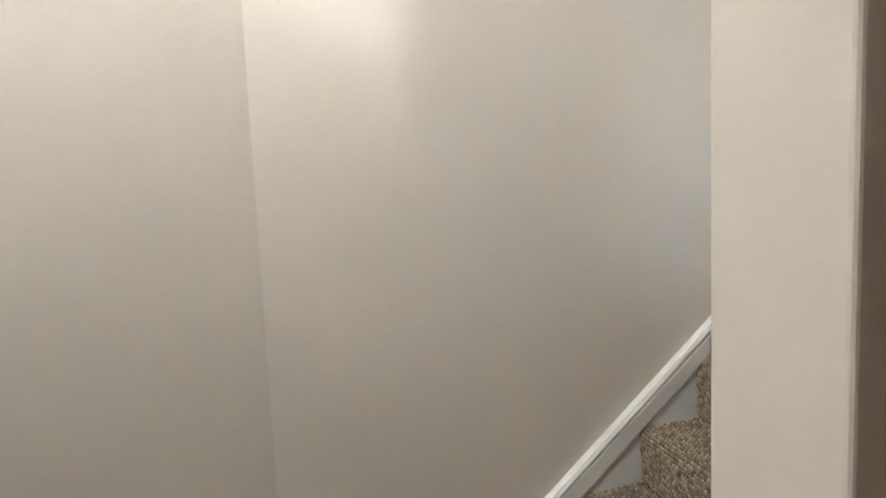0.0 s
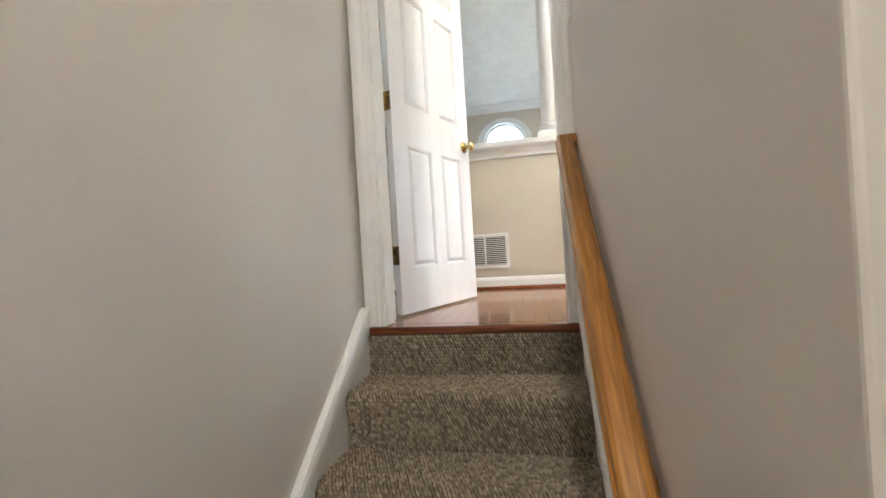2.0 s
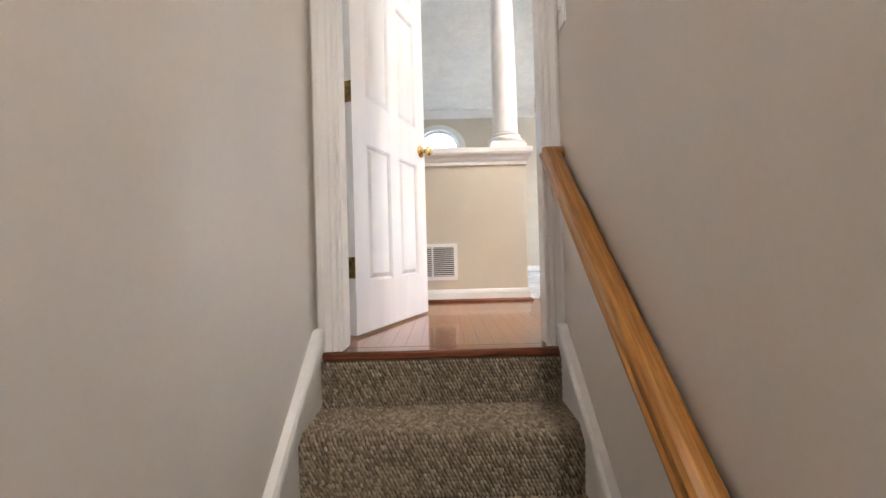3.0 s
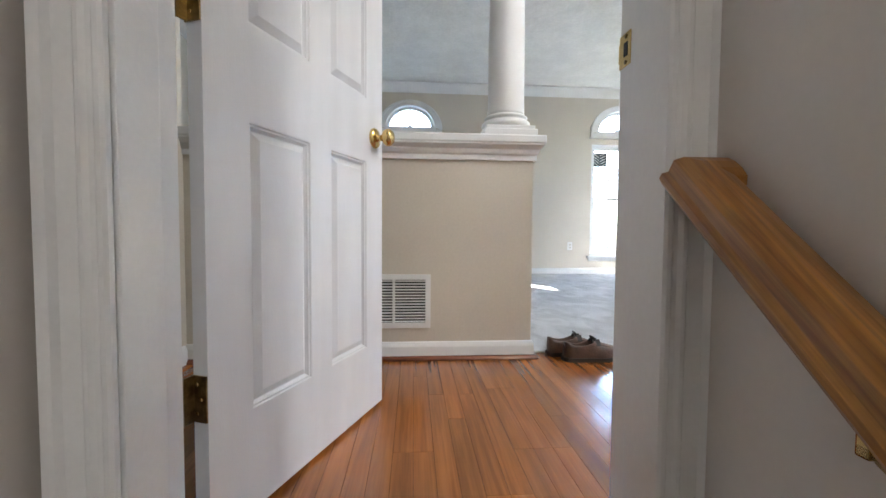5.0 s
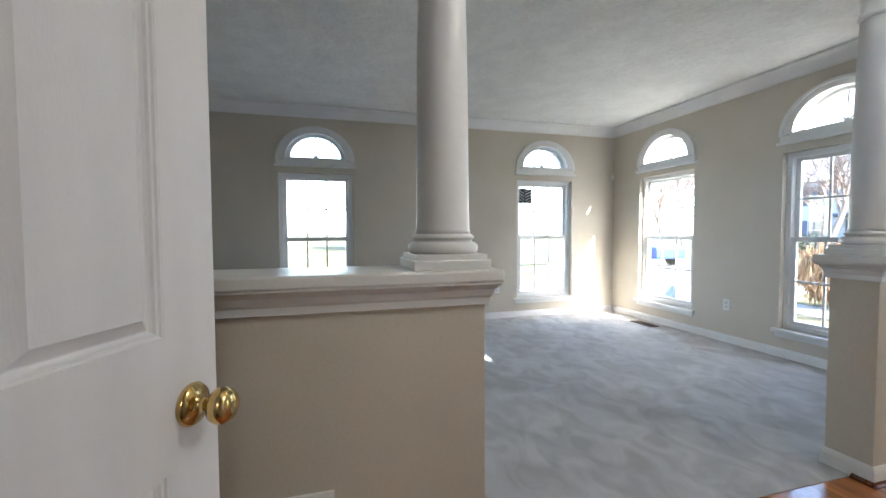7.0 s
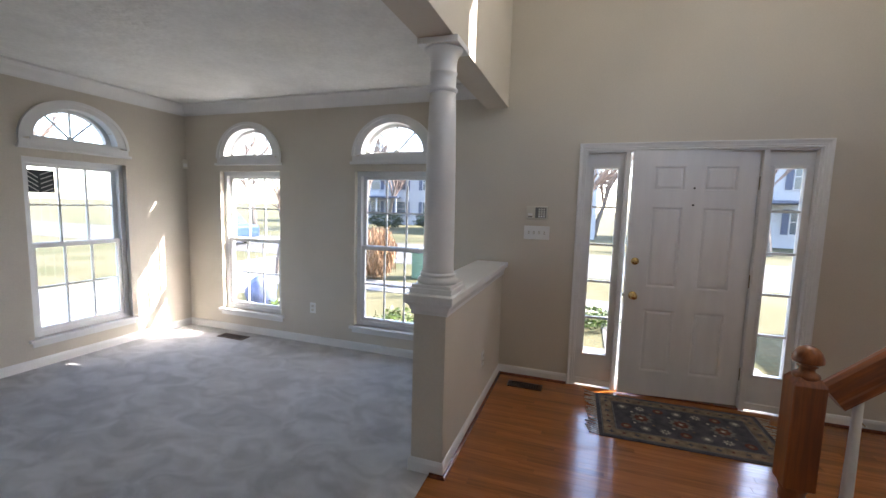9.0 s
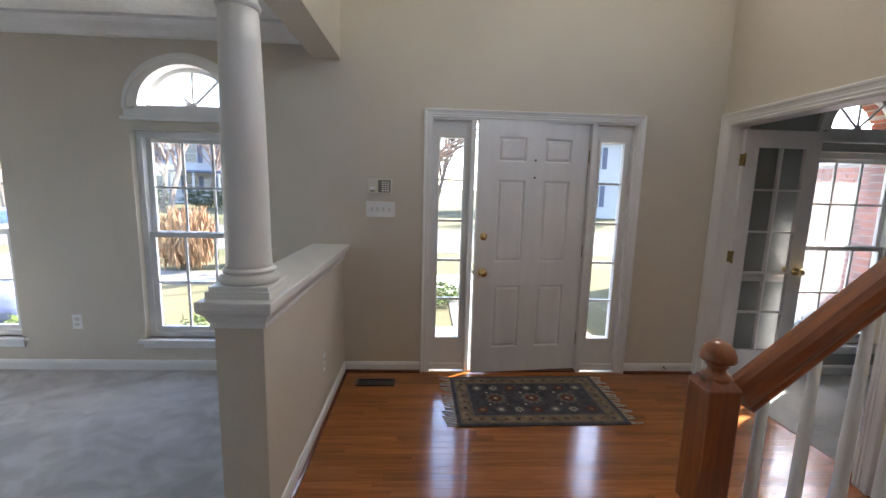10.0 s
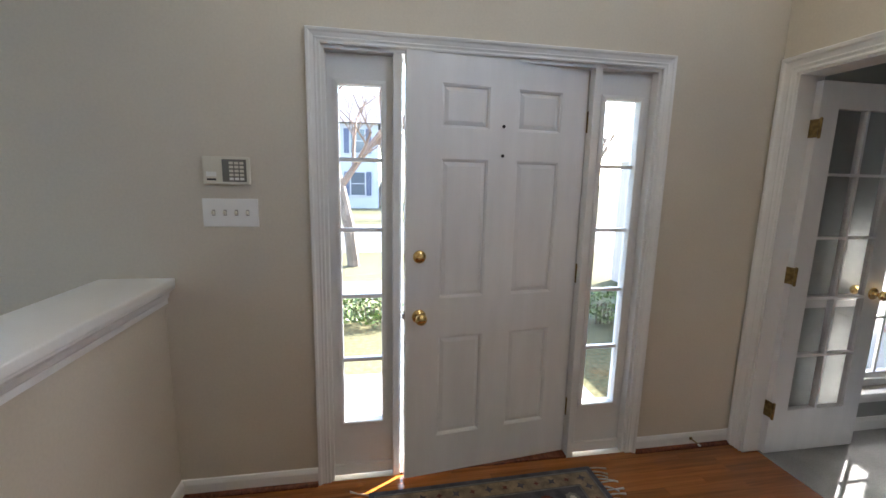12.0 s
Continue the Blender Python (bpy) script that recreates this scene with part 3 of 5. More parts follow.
# ---- doors ----
def knob(parent, x, y, z, side, name="knob"):
    """A brass rosette, neck and ball that stands out along y to the given side."""
    prof = [(0.001, 0), (0.033, 0.0), (0.034, 0.004), (0.030, 0.010), (0.018, 0.014), (0.0105, 0.018), (0.0105, 0.032), (0.016, 0.036), (0.026, 0.043), (0.0285, 0.052),
            (0.027, 0.060), (0.020, 0.068), (0.010, 0.071), (0.001, 0.072)]
    bm = turned(lathe(prof, 28), pose(x, y, z, -90 * side, 0, 0))
    return smooth(part(name, bm, BRASS, parent, "polished brass door knob"))


def panel_door(name, label, w, h, t, panels, m, mat, raised=0.011):
    d = thing(name, label, "door", kind="structure", m=m)
    part("slab", holed("y", -t / 2, t, 0, w, 0, h, [(a, b, c, e) for a, b, c, e in panels]), mat, d)
    for a, b, c, e in panels:
        bm = bmesh.new()
        core = t / 2 - 0.013
        for s in (-1, 1):
            rects = ((0.0, core), (0.016, core), (0.034, core + raised))
            loops = []
            for inset, y in rects:
                loops.append([bm.verts.new((x, s * y, z)) for x, z in ((a + inset, b + inset), (c - inset, b + inset), (c - inset, e - inset), (a + inset, e - inset))])
            for p, q in zip(loops, loops[1:]):
                for i in range(4):
                    bm.faces.new((p[i], p[(i + 1) % 4], q[(i + 1) % 4], q[i]))
            bm.faces.new(loops[-1])
        bmesh.ops.recalc_face_normals(bm, faces=list(bm.faces))
        part("panel", bm, mat, d)
        mould = [(0.0, 0.0), (0.0, 0.0125), (0.003, 0.0125), (0.005, 0.009), (0.009, 0.0085), (0.011, 0.004), (0.014, 0.0)]
        for s in (-1, 1):
            run = [(a, s * core, b), (c, s * core, b), (c, s * core, e), (a, s * core, e)]
            if s > 0:
                run.reverse()
            part("moulding", sweep(run, (0, s, 0), mould, closed=True), mat, d)
    return d


SIX = [(a, b, c, e) for b, e in ((0.218, 0.832), (1.03, 1.61), (1.71, 1.90)) for a, c in ((0.109, 0.320), (0.410, 0.616))]
stair_door = panel_door("door_stair", "white six-panel door standing open into the hall", 0.725, 2.03, 0.035, SIX, pose(2.2327, 1.264, 0.012, 0, 0, -22.2), DOOR_WHITE)
knob(stair_door, 0.665, -0.0175, 0.915, -1)
knob(stair_door, 0.665, 0.0175, 0.915, 1)
part("latch_plate", block((0.7245, -0.012, 0.885, 0.7262, 0.012, 0.945)), BRASS, stair_door)
for z in (0.285, 1.03, 1.78):
    h = part("hinge", block((-0.004, -0.0175, z - 0.045, -0.0005, 0.020, z + 0.045), (-0.050, 0.012, z - 0.045, -0.001, 0.0155, z + 0.045), bevel=0.0012), OLD_BRASS, stair_door, "dull brass butt hinge")
    smooth(part("hinge_pin", turned(lathe([(0.001, -0.052), (0.005, -0.05), (0.0075, -0.045), (0.0075, 0.045), (0.005, 0.05), (0.001, 0.052)], 14), pose(-0.030, 0.018, z)), OLD_BRASS, h))
    for dz in (-0.028, 0.0, 0.028):
        smooth(part("screw", turned(lathe([(0.001, 0), (0.004, 0), (0.0035, 0.0012), (0.001, 0.0014)], 10), pose(-0.0042, 0.004 if dz else -0.006, z + dz, 0, -90, 0)), BRASS, h))

CASE = [(0, 0), (0, 0.010), (-0.004, 0.013), (-0.009, 0.013), (-0.012, 0.009), (-0.017, 0.010), (-0.022, 0.014), (-0.026, 0.014), (-0.029, 0.011), (-0.046, 0.015), (-0.052, 0.022),
        (-0.063, 0.024), (-0.066, 0.020), (-0.066, 0)]


def casing(name, pts, normal, scale, label, into=None):
    return structure(name, sweep(pts, normal, [(u * scale, v) for u, v in CASE]), TRIM, label, "door casing")


# stair doorway: jamb with stop, casings on both sides
jamb = thing("door_frame_stair", "white painted wooden door frame at the stair head", "door frame", kind="structure")
part("jamb", block((1.995, 1.264, 0.004, 2.172, 1.279, 2.035)), TRIM, jamb)
part("jamb", block((1.995, 0.473, 0.004, 2.172, 0.488, 2.035)), TRIM, jamb)
part("head", block((1.995, 0.473, 2.035, 2.172, 1.279, 2.05)), TRIM, jamb)
part("stop", block((2.004, 1.247, 0.004, 2.097, 1.264, 2.023), bevel=0.002), TRIM, jamb)
part("stop", block((2.004, 0.488, 0.004, 2.097, 0.505, 2.023), bevel=0.002), TRIM, jamb)
part("stop", block((2.004, 0.488, 2.023, 2.097, 1.264, 2.035), bevel=0.002), TRIM, jamb)
strike = part("strike_plate", block((2.136, 0.4875, 0.912, 2.172, 0.4905, 0.970), bevel=0.001), BRASS, jamb, "brass strike plate")
part("strike_hole", block((2.144, 0.4895, 0.929, 2.156, 0.4912, 0.953)), DARK, strike)
part("strike_lip", block((2.170, 0.4800, 0.924, 2.176, 0.4905, 0.958), bevel=0.002), BRASS, strike)
for z in (0.9185, 0.9635):
    smooth(part("screw", turned(lathe([(0.001, 0), (0.0042, 0), (0.0036, 0.0012), (0.001, 0.0014)], 10), pose(2.150, 0.4904, z, -90, 0, 0)), OLD_BRASS, strike))
casing("casing_stair_side", [(2.0, 1.252, 0.004), (2.0, 1.252, 2.045), (2.0, 0.512, 2.045), (2.0, 0.512, 0.004)], (-1, 0, 0), -1.25, "white moulded casing round the stair doorway")
casing("casing_hall_side", [(2.17, 0.480, 0.004), (2.17, 0.480, 2.045), (2.17, 1.272, 2.045), (2.17, 1.272, 0.004)], (1, 0, 0), -1.0, "white moulded casing on the hall side")

# front entrance
FRONT = [(0.140, 0.21, 0.375, 0.745), (0.515, 0.21, 0.75, 0.745), (0.140, 0.935, 0.375, 1.60), (0.515, 0.935, 0.75, 1.60), (0.140, 1.735, 0.375, 1.93), (0.515, 1.735, 0.75, 1.93)]
front_door = panel_door("door_front", "white six-panel front door standing slightly ajar", 0.91, 2.05, 0.044, FRONT, pose(1.437, -3.372, 0.016, 0, 0, 6.4), DOOR_WHITE, 0.008)
knob(front_door, 0.845, 0.022, 0.855, 1)
bolt = smooth(part("deadbolt", turned(lathe([(0.001, 0), (0.031, 0), (0.031, 0.006), (0.026, 0.013), (0.012, 0.016), (0.001, 0.016)], 24), pose(0.845, 0.022, 1.145, -90, 0, 0)), BRASS,
                   front_door, "brass deadbolt"))
part("thumb_turn", block((0.832, 0.036, 1.138, 0.858, 0.052, 1.152), bevel=0.003), BRASS, bolt)
part("latch", block((0.909, -0.012, 0.83, 0.913, 0.012, 0.88), (0.909, -0.01, 0.842, 0.922, 0.01, 0.868)), METAL, front_door)
part("bolt_plate", block((0.909, -0.012, 1.115, 0.913, 0.012, 1.175)), METAL, front_door)
for z in (1.62, 1.755):
    smooth(part("peephole", turned(lathe([(0.001, 0), (0.008, 0), (0.008, 0.003), (0.006, 0.004), (0.001, 0.002)], 16), pose(0.445, 0.022, z, -90, 0, 0)), DARK, front_door, "dark peephole"))
for z in (0.27, 1.03, 1.80):
    smooth(part("hinge", turned(lathe([(0.001, -0.055), (0.008, -0.05), (0.008, 0.05), (0.001, 0.055)], 14), pose(-0.008, 0.026, z)), OLD_BRASS, front_door, "dull brass hinge"))

entry = thing("door_frame_front", "white entrance frame with a narrow glazed sidelight on each side", "door frame", kind="structure")
Y0, Y1 = SOUTH - 0.15, SOUTH - 0.004
part("jamb", block((1.07, Y0, 0, 1.092, Y1, 2.085)), TRIM, entry)
part("jamb", block((2.688, Y0, 0, 2.71, Y1, 2.085)), TRIM, entry)
part("head", block((1.092, Y0, 2.063, 2.688, Y1 - 0.002, 2.085)), TRIM, entry)
part("mullion", block((1.392, Y0, 0, 1.430, Y1 + 0.002, 2.062), bevel=0.003), TRIM, entry)
part("mullion", block((2.356, Y0, 0, 2.394, Y1 + 0.002, 2.062), bevel=0.003), TRIM, entry)
part("stop", block((1.430, -3.42, 0.012, 1.442, -3.397, 2.062)), TRIM, entry)
part("stop", block((2.344, -3.42, 0.012, 2.356, -3.397, 2.062)), TRIM, entry)
part("threshold", block((1.430, Y0 - 0.06, -0.02, 2.356, -3.30, 0.012), bevel=0.004), OAK_NOSING, entry, "dark oak door threshold")
for x0, x1 in ((1.092, 1.392), (2.394, 2.688)):
    c = (x0 + x1) / 2
    light = part("sidelight", holed("y", -3.40, 0.044, x0, x1, 0.0, 2.062, [(c - 0.095, 0.29, c + 0.095, 1.93)]), TRIM, entry, "white panel with a narrow five-light window")
    part("glass_stop", sweep([(c - 0.095, -3.356, 0.29), (c + 0.095, -3.356, 0.29), (c + 0.095, -3.356, 1.93), (c - 0.095, -3.356, 1.93)], (0, -1, 0),
                             [(0.0, 0.0), (-0.022, 0.0), (-0.022, -0.008), (-0.006, -0.012), (0.0, -0.010)], closed=True), TRIM, light)
    part("pane", block((c - 0.095, -3.380, 0.29, c + 0.095, -3.376, 1.93)), GLASS, light).visible_shadow = False
    for k in range(1, 5):
        z = 0.29 + 1.64 * k / 5
        part("muntin", block((c - 0.095, -3.390, z - 0.009, c + 0.095, -3.366, z + 0.009)), VINYL, light)
    part("bottom_trim", block((x0, -3.356, 0.0, x1, -3.340, 0.055), bevel=0.003), TRIM, light)
casing("casing_front", [(2.702, SOUTH, 0.003), (2.702, SOUTH, 2.077), (1.078, SOUTH, 2.077), (1.078, SOUTH, 0.003)], (0, 1, 0), -0.92, "white moulded casing round the entrance")

# study opening and its glazed door
frs = thing("door_frame_study", "white wooden frame of the study doorway", "door frame", kind="structure")
part("jamb", block((0.246, -3.215, 0.004, 0.394, -3.195, 2.07)), TRIM, frs)
part("jamb", block((0.246, -1.95, 0.004, 0.394, -1.93, 2.07)), TRIM, frs)
part("head", block((0.246, -3.215, 2.07, 0.394, -1.93, 2.085)), TRIM, frs)
casing("casing_study", [(0.39, -3.206, 0.004), (0.39, -3.206, 2.078), (0.39, -1.94, 2.078), (0.39, -1.94, 0.004)], (1, 0, 0), -1.3, "white moulded casing round the study opening")
W2, H2 = 0.615, 2.03
xs = (0.115, 0.300, 0.315, 0.50)
rows = 5
lites = []
for k in range(rows):
    z0 = 0.25 + k * (1.655 / rows) + 0.007
    z1 = 0.25 + (k + 1) * (1.655 / rows) - 0.007
    lites += [(xs[0], z0, xs[1], z1), (xs[2], z0, xs[3], z1)]
french = thing("door_study", "white ten-light glazed door standing wide open", "door", kind="structure", m=pose(0.292, -3.176, 0.012, 0, 0, 180))
part("slab", holed("y", -0.0175, 0.035, 0, W2, 0, H2, lites), DOOR_WHITE, french)
for a, b, c, e in lites:
    part("pane", block((a, -0.002, b, c, 0.002, e)), GLASS, french).visible_shadow = False
knob(french, 0.555, -0.0175, 0.93, -1)
knob(french, 0.555, 0.0175, 0.93, 1)
for z in (0.27, 1.04, 1.80):
    h = part("hinge", block((-0.004, -0.034, z - 0.045, 0.0, 0.018, z + 0.045), bevel=0.001), OLD_BRASS, french, "brass butt hinge")
    smooth(part("hinge_pin", turned(lathe([(0.001, -0.052), (0.0075, -0.047), (0.0075, 0.047), (0.001, 0.052)], 14), pose(-0.004, -0.036, z)), OLD_BRASS, h))

# ---- basement stair ----
TOP_X = 1.98
stair = thing("basement_stair", "short flight of steps covered in brown berber carpet", "staircase", kind="structure")


def step_outline(k):
    """Carpet profile of step k as (x, z): from the back of the tread over the rounded nosing and down the riser."""
    x1, z = TOP_X - GO * (k - 1) - 0.012, -RISE * k
    x0 = TOP_X - GO * k
    pts = [(x1, z), (x0 + 0.028, z)]
    for i in range(1, 7):
        q = math.pi / 2 + math.pi / 2 * i / 6
        pts.append((x0 + 0.028 + 0.040 * math.cos(q), z - 0.034 + 0.034 * math.sin(q)))
    pts.append((x0 - 0.010, z - 0.09))
    pts.append((x0 - 0.003, z - RISE + 0.001))
    return pts


def carpet_step(k):
    pts = step_outline(k)
    prof = pts + [(pts[-1][0], pts[-1][1] - 0.05), (pts[0][0], pts[-1][1] - 0.05)]
    bm = bmesh.new()
    rings = [[bm.verts.new((x, y, z)) for x, z in prof] for y in (0.462, 1.327)]
    n = len(prof)
    for j in range(n):
        bm.faces.new((rings[0][j], rings[0][(j + 1) % n], rings[1][(j + 1) % n], rings[1][j]))
    bm.faces.new(rings[0])
    bm.faces.new(list(reversed(rings[1])))
    bmesh.ops.recalc_face_normals(bm, faces=list(bm.faces))
    return part("step", bm, LOOP_BACK, stair)


def loops_along(pts, y0, y1, pitch_s, pitch_y):
    """Centres and frames of carpet loops in staggered rows over a bent strip."""
    segs, total = [], 0.0
    for (ax, az), (bx, bz) in zip(pts, pts[1:]):
        ln = math.hypot(bx - ax, bz - az)
        segs.append((total, ln, ax, az, (bx - ax) / ln, (bz - az) / ln))
        total += ln
    out = []
    rows_n = int(total / pitch_s)
    for r in range(rows_n):
        s = (r + 0.5) * total / rows_n
        seg = [q for q in segs if q[0] <= s][-1]
        px, pz = seg[2] + seg[4] * (s - seg[0]), seg[3] + seg[5] * (s - seg[0])
        cols = int((y1 - y0) / pitch_y)
        for c in range(cols):
            y = y0 + (c + 0.25 + 0.5 * (r % 2)) * (y1 - y0) / cols
            out.append((px + random.uniform(-1, 1) * 0.0015, y + random.uniform(-1, 1) * 0.0015, pz, seg[4], seg[5]))
    return out


def loop_mesh(name, spots, parent):
    """Small rounded yarn loops lying on the strip, each its own island."""
    ring = [(math.cos(a), math.sin(a)) for a in [math.tau * i / 6 for i in range(6)]]
    verts, faces = [], []
    for x, y, z, tx, tz in spots:
        nx, nz = tz, -tx
        if (nx > 0) if abs(nz) < 0.6 else (nz < 0):
            nx, nz = -nx, -nz
        ln, wd, ht = 0.0088 * random.uniform(0.9, 1.1), 0.0058 * random.uniform(0.9, 1.1), 0.0065 * random.uniform(0.8, 1.2)
        skew = random.uniform(-0.7, -0.4)
        base = len(verts)
        for sc, up in ((1.0, -0.001), (0.8, ht * 0.7)):
            for cx, cy in ring:
                u, v = cx * ln * sc, cy * wd * sc + skew * cx * wd * sc
                verts.append((x + tx * u + nx * up, y + v, z + tz * u + nz * up))
        verts.append((x + nx * ht, y, z + nz * ht))
        for i in range(6):
            j = (i + 1) % 6
            faces.append((base + i, base + j, base + 6 + j, base + 6 + i))
            faces.append((base + 6 + i, base + 6 + j, base + 12))
    me = bpy.data.meshes.new(name)
    me.from_pydata(verts, [], faces)
    me.materials.append(LOOP)
    ob = new(name, me)
    ob.parent = parent
    return smooth(tagged(ob, "chunky brown and tan carpet loops", kind="stuff"))


top_riser = [(TOP_X - 0.008, -0.032), (TOP_X - 0.008, -RISE + 0.002)]
part("step", block((TOP_X - 0.006, 0.462, -RISE - 0.05, TOP_X + 0.1, 1.327, -0.03)), LOOP_BACK, stair)
spots = loops_along(top_riser, 0.464, 1.323, 0.0125, 0.0118)
loop_mesh("carpet_loops", spots, stair)
for k in range(1, 7):
    carpet_step(k)
    loop_mesh("carpet_loops", loops_along(step_outline(k), 0.464, 1.323, 0.0125, 0.0118), stair)
structure("stair_nosing", block((TOP_X + 0.008, 0.442, -0.03, 2.06, 1.333, 0.0), bevel=0.006), OAK_NOSING, "dark stained oak nosing at the stair head", "trim")
SL = RISE / GO
for name, y0, y1 in (("stair_skirt_north", 1.324, 1.344), ("stair_skirt_south", 0.447, 0.466)):
    x_top, x_low = 1.998, 0.45 if y0 > 1 else 0.63
    zt = 0.088
    drop = (x_top - x_low) * SL
    sk = thing(name, "white painted skirt board with a moulded edge beside the steps", "skirt board", kind="structure", m=None if y0 > 1 else ALONG)
    bm = bmesh.new()
    poly = [(x_top, -0.30), (x_top, zt), (x_top - 0.05, zt), (x_low, zt - drop + 0.05 * SL), (x_low, -0.30 - drop)]
    rings = [[bm.verts.new((x, y, z)) for x, z in poly] for y in (y0, y1)]
    for j in range(5):
        bm.faces.new((rings[0][j], rings[0][(j + 1) % 5], rings[1][(j + 1) % 5], rings[1][j]))
    bm.faces.new(rings[0])
    bm.faces.new(list(reversed(rings[1])))
    bmesh.ops.recalc_face_normals(bm, faces=list(bm.faces))
    part("board", bm, TRIM, sk)
    face = y0 - 0.0 if y0 > 1 else y1
    s = -1 if y0 > 1 else 1
    run = [(x_top, face, zt), (x_top - 0.05, face, zt), (x_low, face, zt - drop + 0.05 * SL)]
    prof = [(0.0, 0.0), (0.0, 0.005), (0.012, 0.012), (0.022, 0.009), (0.030, 0.011), (0.078, 0.009), (0.086, 0.004), (0.09, 0.0)]
    if s < 0:
        prof = [(-u, v) for u, v in prof]
    part("moulding", sweep(run, (0, s, 0), [(-u, v) for u, v in prof], False), TRIM, sk)

# wall handrail with its return and brackets
rail = thing("handrail", "honey oak handrail fixed to the stairwell wall", "handrail", m=ALONG)
RX, RZ, RY = 1.935, 0.706, 0.486
slope = Vector((-1, 0, -0.825)).normalized()
RAIL = [(-0.030, -0.05), (0.030, -0.05), (0.034, -0.044), (0.034, -0.036), (0.029, -0.030), (0.029, -0.012), (0.022, -0.003), (0.008, 0.0), (-0.008, 0.0), (-0.022, -0.003),
        (-0.029, -0.012), (-0.029, -0.030), (-0.034, -0.036), (-0.034, -0.044)]
across = Vector((0, 1, 0))


def rail_run(points, up, profile):
    """A handrail profile (across, up) carried along straight points with one constant frame."""
    bm = bmesh.new()
    rings = [[bm.verts.new(p + across * u + Vector(up) * v) for u, v in profile] for p in points]
    n = len(profile)
    for a, b in zip(rings, rings[1:]):
        for j in range(n):
            bm.faces.new((a[j], a[(j + 1) % n], b[(j + 1) % n], b[j]))
    bm.faces.new(rings[0])
    bm.faces.new(list(reversed(rings[-1])))
    bmesh.ops.recalc_face_normals(bm, faces=list(bm.faces))
    return bm


bar_m = pose(RX, RY, RZ, 0, -math.degrees(math.atan(0.825)), 0)


def mitred(wall):
    """The rail's length cut at 45 degrees, or its short return to the wall, in the rail's own axes."""
    bm = bmesh.new()
    corner = [(u, u, v) for u, v in RAIL]
    other = [(u, 0.448 - RY, v) for u, v in RAIL] if wall else [(-1.62, u, v) for u, v in RAIL]
    a, b = ([bm.verts.new(p) for p in ring] for ring in (corner, other))
    for j in range(len(RAIL)):
        bm.faces.new((a[j], a[(j + 1) % len(RAIL)], b[(j + 1) % len(RAIL)], b[j]))
    bm.faces.new(a)
    bm.faces.new(list(reversed(b)))
    bmesh.ops.recalc_face_normals(bm, faces=list(bm.faces))
    return bm


for name, wall in (("bar", False), ("return", True)):
    part(name, mitred(wall), OAK_RAIL, rail).matrix_basis = bar_m
for d in (0.25, 1.1):
    p = Vector((RX, RY, RZ)) + slope * d
    br = part("bracket", block((p.x - 0.006, 0.447, p.z - 0.115, p.x + 0.006, RY, p.z - 0.103), (p.x - 0.006, RY - 0.012, p.z - 0.115, p.x + 0.006, RY, p.z - 0.052), bevel=0.002), BRASS, rail,
              "brass rail bracket")
    smooth(part("rosette", turned(lathe([(0.001, 0), (0.03, 0), (0.028, 0.006), (0.012, 0.010), (0.001, 0.010)], 20), pose(p.x, 0.446, p.z - 0.109, -90, 0, 0)), BRASS, br))
sw = thing("light_switch", "white wall switch plate in the stairwell", "light switch", m=pose(1.90, 0.4488, 1.17))
part("plate", block((-0.035, 0, -0.057, 0.035, 0.006, 0.057), bevel=0.002), PLASTIC, sw)
part("toggle", block((-0.005, 0.005, -0.004, 0.005, 0.016, 0.012), bevel=0.001), PLASTIC, sw)

# oak steps under the main stair
lower = thing("lower_steps", "bare orange oak steps in the dark space under the stair", "steps", kind="structure")
for k in range(5):
    z = -0.34 - 0.19 * k
    x0 = 1.66 - 0.25 * k
    part("tread", block((x0 - 0.02, -0.715, z - 0.03, 2.0 if k == 0 else x0 + 0.25, 0.34, z), bevel=0.006), OAK_LOWER, lower)
    part("riser", block((x0, -0.715, z - 0.19, x0 + 0.02, 0.34, z - 0.03)), OAK_LOWER, lower)
structure("baseboard_under_stair", sweep([(2.0, 0.345, -0.338), (2.0, -0.72, -0.338)], (0, 0, 1), [(0, 0), (-0.016, 0), (-0.016, 0.15), (-0.008, 0.17), (0, 0.175)]), TRIM,
          "tall white baseboard in the space under the stair", "baseboard")
dome = thing("ceiling_lamp", "round lit ceiling lamp over the stair landing", "ceiling lamp", m=pose(-0.55, 0.42, 2.35))
smooth(part("shade", turned(lathe([(0.001, -0.085), (0.06, -0.078), (0.11, -0.055), (0.135, -0.02), (0.135, -0.012), (0.001, -0.012)], 32), pose(0, 0, 0)), LAMP_GLASS, dome, "lit white glass shade"))
part("rim", lathe([(0.001, -0.012), (0.15, -0.012), (0.15, 0.0), (0.001, 0.0)], 32), BRASS, dome)

# ---- main stair ----
main = thing("main_stair", "oak and white main staircase rising from the entrance hall", "staircase", kind="structure")
MR, MG, MX, MY = 0.19, 0.211, 2.05, -0.845
for k in range(1, 13):
    x1 = MX - MG * (k - 1)
    part("tread", block((x1 - MG - 0.01, MY - 0.03, MR * k - 0.028, x1 + 0.022, 0.343, MR * k), bevel=0.006), OAK_NEWEL, main)
    part("riser", block((x1 - 0.018, MY, MR * (k - 1), x1, 0.343, MR * k - 0.028)), TRIM, main)
for k in range(1, 13):
    part("stringer", block((MX - MG * k - 0.018, MY, 0.0, MX - MG * (k - 1) - 0.018, MY + 0.02, MR * k - 0.028)), TRIM, main, "white painted stair side")
bm = bmesh.new()
prof = [(MX - 0.05, -0.05), (-0.7, 2.33), (-0.7, 2.2), (MX - 0.05, -0.18)]
